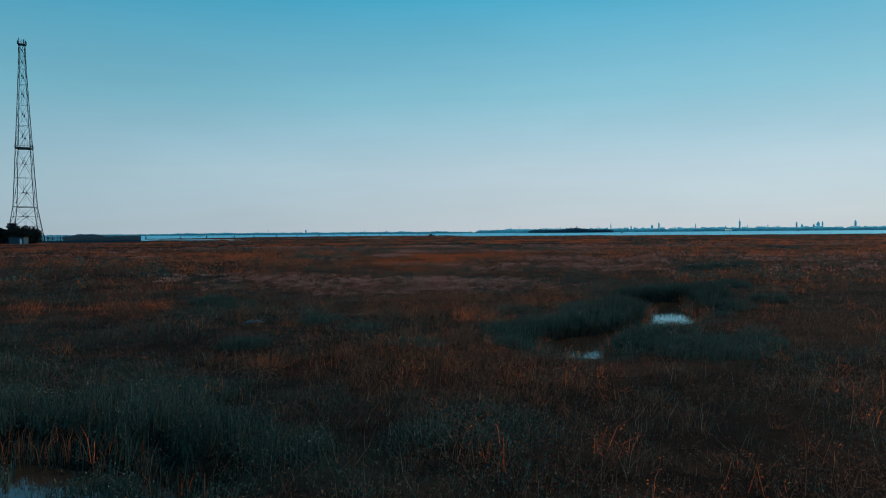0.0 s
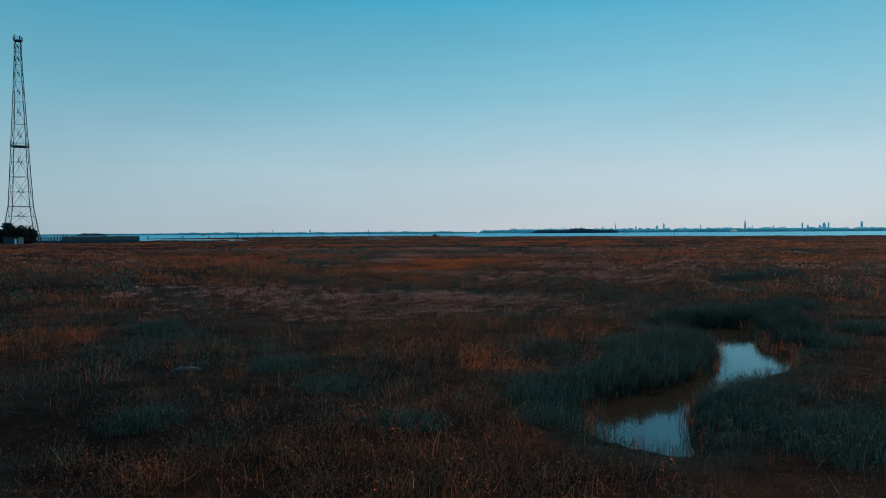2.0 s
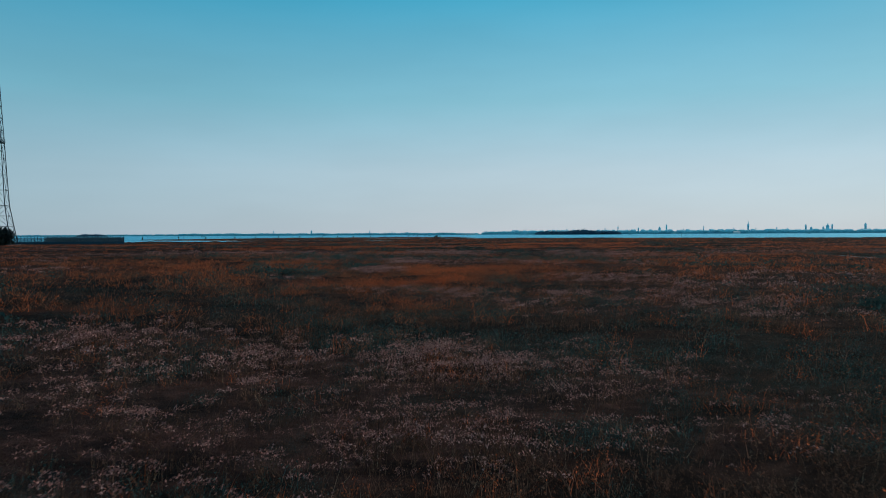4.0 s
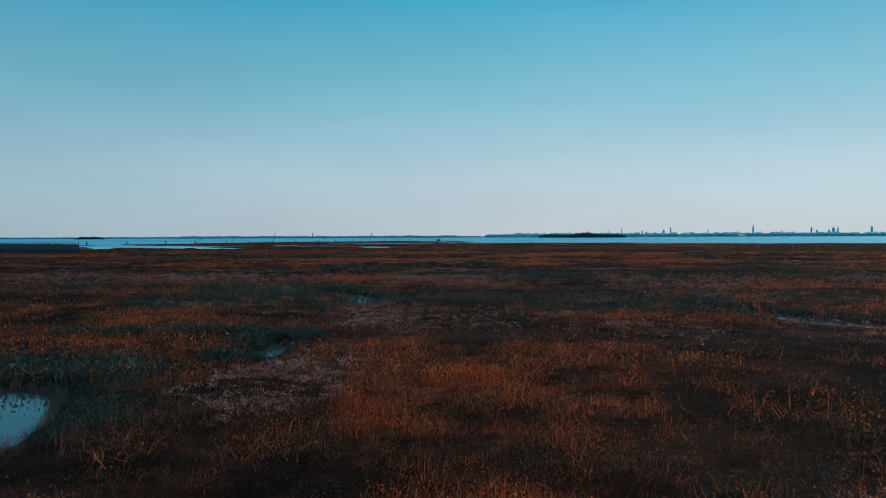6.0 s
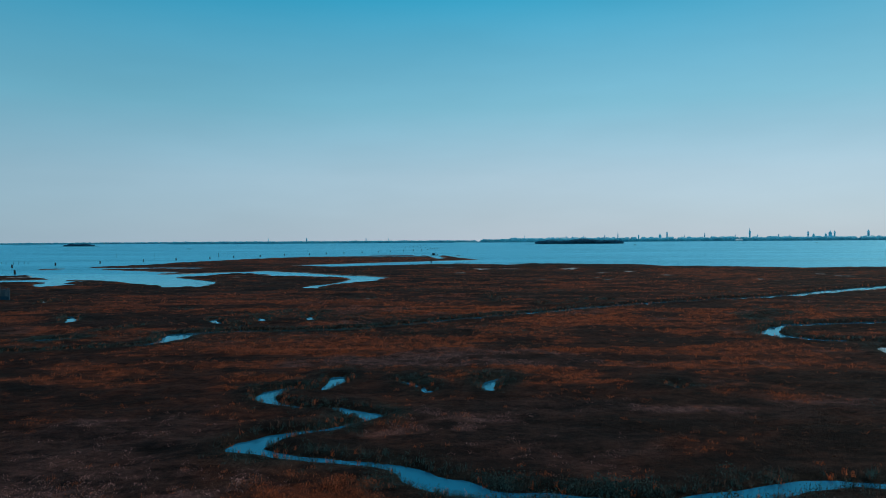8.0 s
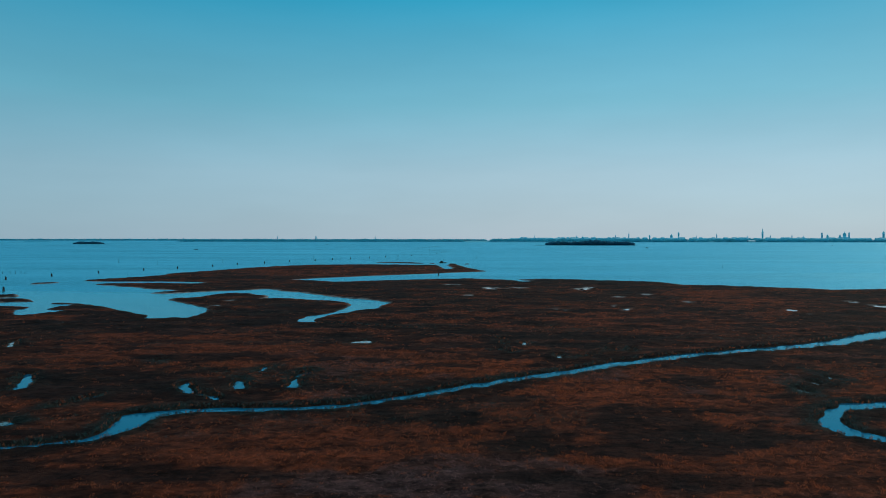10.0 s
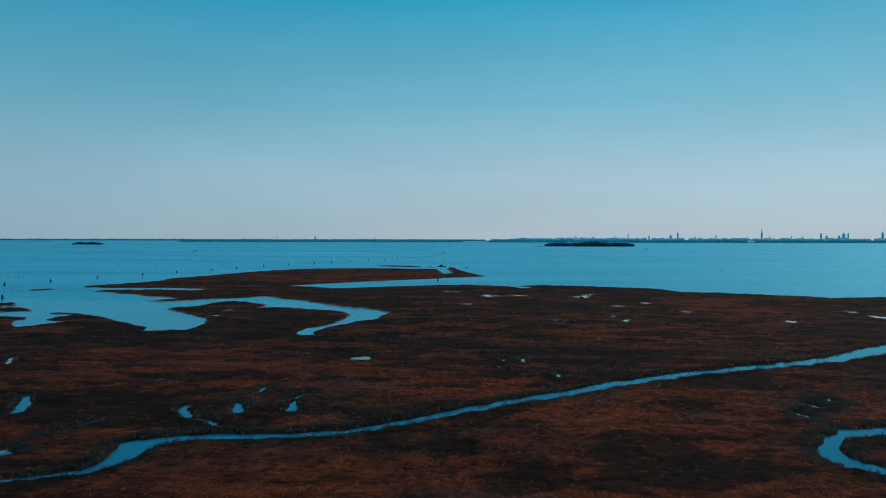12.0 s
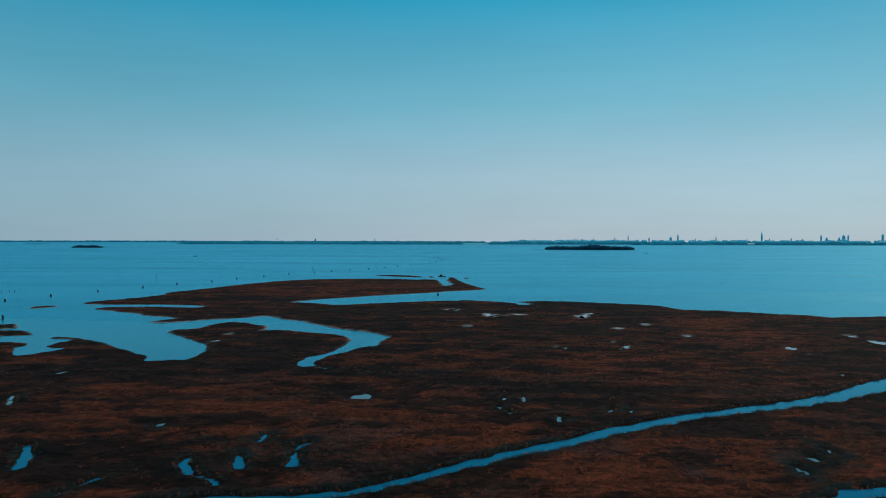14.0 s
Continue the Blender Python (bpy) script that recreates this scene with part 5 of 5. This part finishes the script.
# ---------------------------------------------------------------- far shores and the town
def low_shore(name, x0, x1, y, depth, height, label):
    n = 60
    xs = np.linspace(x0, x1, n)
    front = y + 25 * (fbm(xs, xs * 0, 180, 7, 3) - 0.5)
    taper = np.minimum(1, np.minimum(np.arange(n), np.arange(n)[::-1]) / 3)
    v, f = [], []
    for k in range(n):
        h = max(0.3, height * taper[k])
        v += [(xs[k], front[k], -0.5), (xs[k], front[k] + 2, h), (xs[k], front[k] + depth, h), (xs[k], front[k] + depth + 2, -0.5)]
    for k in range(n - 1):
        for j in range(3):
            a = k * 4 + j
            f.append((a, a + 4, a + 5, a + 1))
    tagged(new(name, mesh_of(name, v, f, M_HAZED_SHORE)), label, "shore", kind="structure")


def woods(name, x0, x1, y, depth, low, high, count, seed, label, leaf=1.6, gap=0.0, base=1.0, mat=None):
    """A belt of far trees: crowns made of many small leaf clumps."""
    r = np.random.default_rng(seed)
    co = []
    for k in range(count):
        x = r.uniform(x0, x1)
        if value_noise(np.array([x / 60.0]), np.array([seed * 3.1]), seed)[0] < gap:
            continue
        edge = min(1.0, (x - x0) / 25 + 0.3, (x1 - x) / 25 + 0.3)
        h = (low + (high - low) * float(fbm(np.array([x]), np.array([seed * 1.0]), 45.0, seed, 3)[0]) ** 1.2 * r.uniform(0.7, 1.3)) * edge
        c = np.array([x, y + r.uniform(0, depth), base + h * 0.55])
        n = 14
        v = r.normal(0, 1, (n, 3))
        v /= np.linalg.norm(v, axis=1)[:, None]
        p = c + v * np.array([0.5 * h + 1.5, 0.5 * h, 0.48 * h]) * r.uniform(0.75, 1.1, (n, 1))
        co.append((p[:, None, :] + r.normal(0, leaf, (n, 3, 3))).reshape(-1, 3))
    co = np.concatenate(co)
    co[:, 2] = np.maximum(co[:, 2], 0.3)
    ob = new(name, tri_mesh(name, co, np.arange(len(co)).reshape(-1, 3), mat or M_HAZED_WOODS))
    tagged(ob, label, "woods", kind="stuff")


def skyline_x(px, y):
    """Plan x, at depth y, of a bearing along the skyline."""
    return math.tan(math.atan((px - 784) / 1207.3) - radians(1.11)) * (y - 96.7) + 0.2


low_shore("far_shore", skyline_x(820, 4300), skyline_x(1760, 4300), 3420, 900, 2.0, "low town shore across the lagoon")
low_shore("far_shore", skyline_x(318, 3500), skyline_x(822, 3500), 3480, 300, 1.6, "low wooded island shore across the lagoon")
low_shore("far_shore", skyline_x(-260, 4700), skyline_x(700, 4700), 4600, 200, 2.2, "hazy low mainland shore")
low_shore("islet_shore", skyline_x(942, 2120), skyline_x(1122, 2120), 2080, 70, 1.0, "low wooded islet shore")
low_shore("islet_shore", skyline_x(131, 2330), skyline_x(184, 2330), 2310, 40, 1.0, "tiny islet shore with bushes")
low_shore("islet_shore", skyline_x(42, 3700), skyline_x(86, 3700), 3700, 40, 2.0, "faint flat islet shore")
woods("islet_woods", skyline_x(966, 2130), skyline_x(1118, 2130), 2090, 50, 4, 14, 620, 3, "dark trees crowding the wooded islet", 2.0, mat=M_HAZED_ISLET)
woods("islet_woods", skyline_x(133, 2335), skyline_x(182, 2335), 2315, 25, 3, 11, 220, 5, "dark bushes on the tiny islet", 1.5, mat=M_HAZED_ISLET)
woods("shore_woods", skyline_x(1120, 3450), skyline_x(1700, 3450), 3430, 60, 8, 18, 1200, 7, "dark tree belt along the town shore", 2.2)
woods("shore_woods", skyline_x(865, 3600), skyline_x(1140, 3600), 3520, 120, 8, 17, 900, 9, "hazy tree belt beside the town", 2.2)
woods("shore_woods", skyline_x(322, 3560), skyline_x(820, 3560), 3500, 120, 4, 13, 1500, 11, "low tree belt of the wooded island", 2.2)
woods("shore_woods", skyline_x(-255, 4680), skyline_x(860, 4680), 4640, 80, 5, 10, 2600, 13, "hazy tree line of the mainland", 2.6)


def bell_tower(px, height, width, shape="spire", depth=4000):
    x = skyline_x(px, depth)
    t = thing("bell_tower", "hazy brick bell tower above the far town roofs", "tower", "bell towers", (x, depth, 2.0))
    h = height - 2
    w = width / 2
    top = h * (0.68 if shape == "spire" else 0.84)
    bm = bmesh.new()
    box(bm, -w, w, -w, w, -2, top * 0.84)
    part("shaft", bm, M_HAZED_BRICK, t)
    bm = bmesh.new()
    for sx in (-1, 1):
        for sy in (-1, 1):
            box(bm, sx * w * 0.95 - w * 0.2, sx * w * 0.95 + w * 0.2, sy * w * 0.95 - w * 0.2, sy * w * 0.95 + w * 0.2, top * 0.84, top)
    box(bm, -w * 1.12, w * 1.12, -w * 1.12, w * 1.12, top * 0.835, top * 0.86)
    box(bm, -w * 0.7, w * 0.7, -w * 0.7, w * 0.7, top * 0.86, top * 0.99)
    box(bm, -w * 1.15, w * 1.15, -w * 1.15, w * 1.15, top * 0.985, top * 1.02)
    part("belfry", bm, M_HAZED_PLASTER, t)
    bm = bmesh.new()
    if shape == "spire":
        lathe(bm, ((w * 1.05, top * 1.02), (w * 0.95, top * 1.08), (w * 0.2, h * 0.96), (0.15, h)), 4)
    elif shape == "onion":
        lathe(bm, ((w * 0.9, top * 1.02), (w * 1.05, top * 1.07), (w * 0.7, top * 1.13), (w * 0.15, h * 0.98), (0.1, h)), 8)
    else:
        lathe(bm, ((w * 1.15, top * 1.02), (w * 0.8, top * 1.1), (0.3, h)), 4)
    part("roof", bm, M_HAZED_TILES, t)


for px, h, w, shape in ((1348, 77, 12, "spire"), (1111.5, 56, 7.5, "spire"), (1199.5, 55.5, 11, "onion"), (558, 30, 11, "flat"), (663, 30, 8, "spire"), (1562, 60, 14, "flat"),
                        (1453, 53.4, 11, "onion"), (1267, 50, 7, "spire"), (1501, 55, 10, "onion"), (1148.5, 38, 10, "flat"), (490, 30, 6, "flat"), (703, 26, 6, "spire"), (945, 42, 4, "spire"),
                        (1088, 38, 6, "onion"), (1050, 37, 5, "spire"), (1019, 33, 8, "flat"), (1231, 38, 5, "spire"), (1322, 36, 5, "onion"), (1362, 36, 5, "flat"), (1400, 37, 7, "onion")):
    bell_tower(px, h, w * 0.58, shape)


def domed_church(px, height, width, depth=3990):
    c = thing("domed_church", "hazy domed church above the far town roofs", "church", "domed churches", (skyline_x(px, depth), depth, 2.0))
    h, w = height - 2, width / 2
    bm = bmesh.new()
    box(bm, -w * 1.6, w * 1.6, -w, w, -2, h * 0.42)
    part("nave", bm, M_HAZED_PLASTER, c)
    bm = bmesh.new()
    lathe(bm, ((w * 0.72, h * 0.42), (w * 0.72, h * 0.55)), 16)
    part("drum", bm, M_HAZED_PLASTER, c)
    bm = bmesh.new()
    lathe(bm, [(w * 0.78 * math.cos(k * 0.15), h * 0.55 + h * 0.3 * math.sin(k * 0.157)) for k in range(10)], 16)
    dome = part("dome", bm, M_HAZED_TILES, c)
    bm = bmesh.new()
    lathe(bm, ((w * 0.14, h * 0.84), (w * 0.14, h * 0.93), (0.1, h)), 8)
    part("lantern", bm, M_HAZED_PLASTER, dome)


for px, h, w in ((1187, 45, 20), (1463, 43, 16), (1493, 58, 24), (1485, 44, 14), (1030, 33, 13), (1420, 34, 12)):
    domed_church(px, h, w)


def warehouse(px, depth):
    w = thing("warehouse", "long low white warehouse on the far town shore", "warehouse", "", (skyline_x(px, depth), depth, 1.9))
    bm = bmesh.new()
    box(bm, -16, 16, -8, 8, -1.5, 6.0)
    part("wall", bm, M_WHITE, w)
    bm = bmesh.new()
    v = [bm.verts.new(p) for p in ((-16.5, -8.6, 6.004), (16.5, -8.6, 6.004), (16.5, 8.6, 6.004), (-16.5, 8.6, 6.004), (-16.5, 0, 9), (16.5, 0, 9))]
    for f in ((0, 1, 5, 4), (2, 3, 4, 5), (1, 2, 5), (3, 0, 4), (0, 3, 2, 1)):
        bm.faces.new([v[k] for k in f])
    part("roof", bm, M_WHITE, w)


warehouse(1328.5, 3424)


def town_houses():
    """Rows of plain houses: a few shapes repeated along the shore."""
    shapes = []
    for w, d, h in ((14, 12, 13), (22, 12, 16), (30, 14, 13), (18, 14, 19), (40, 14, 15)):
        body, top = bmesh.new(), bmesh.new()
        box(body, -w / 2, w / 2, -d / 2, d / 2, -1.5, h)
        v = [top.verts.new(p) for p in ((-w / 2 - 0.4, -d / 2 - 0.4, h + 0.003), (w / 2 + 0.4, -d / 2 - 0.4, h + 0.003), (w / 2 + 0.4, d / 2 + 0.4, h + 0.003), (-w / 2 - 0.4, d / 2 + 0.4, h + 0.003), (-w / 2 + 3, 0, h + 3.4), (w / 2 - 3, 0, h + 3.4))]
        for f in ((0, 1, 5, 4), (2, 3, 4, 5), (1, 2, 5), (3, 0, 4), (0, 3, 2, 1)):
            top.faces.new([v[k] for k in f])
        hole = bmesh.new()
        for row in range(int(h // 4)):
            for col in range(int(w // 4)):
                cx = -w / 2 + 2.4 + col * 4
                box(hole, cx - 0.6, cx + 0.6, -d / 2 - 0.08, -d / 2 - 0.003, 1.2 + row * 3.6, 3.0 + row * 3.6)
        t = thing("town_house", "hazy plaster town house with a tiled roof", "house", "town houses", (0, 4980, 2))
        part("wall", body, M_HAZED_PLASTER, t)
        part("roof", top, M_HAZED_TILES, t)
        part("shutters", hole, M_HAZED_BRICK, t)
        shapes.append(t)
    used = set()
    for k in range(270):
        px = 900 + 730 * random.random()
        y = random.uniform(3560, 4120)
        s = random.choice(shapes)
        m = pose(skyline_x(px, y), y, 1.9, 0, 0, random.uniform(-14, 14))
        if s.name in used:
            copy_thing(s, m)
        else:
            s.matrix_basis = m
            used.add(s.name)


town_houses()
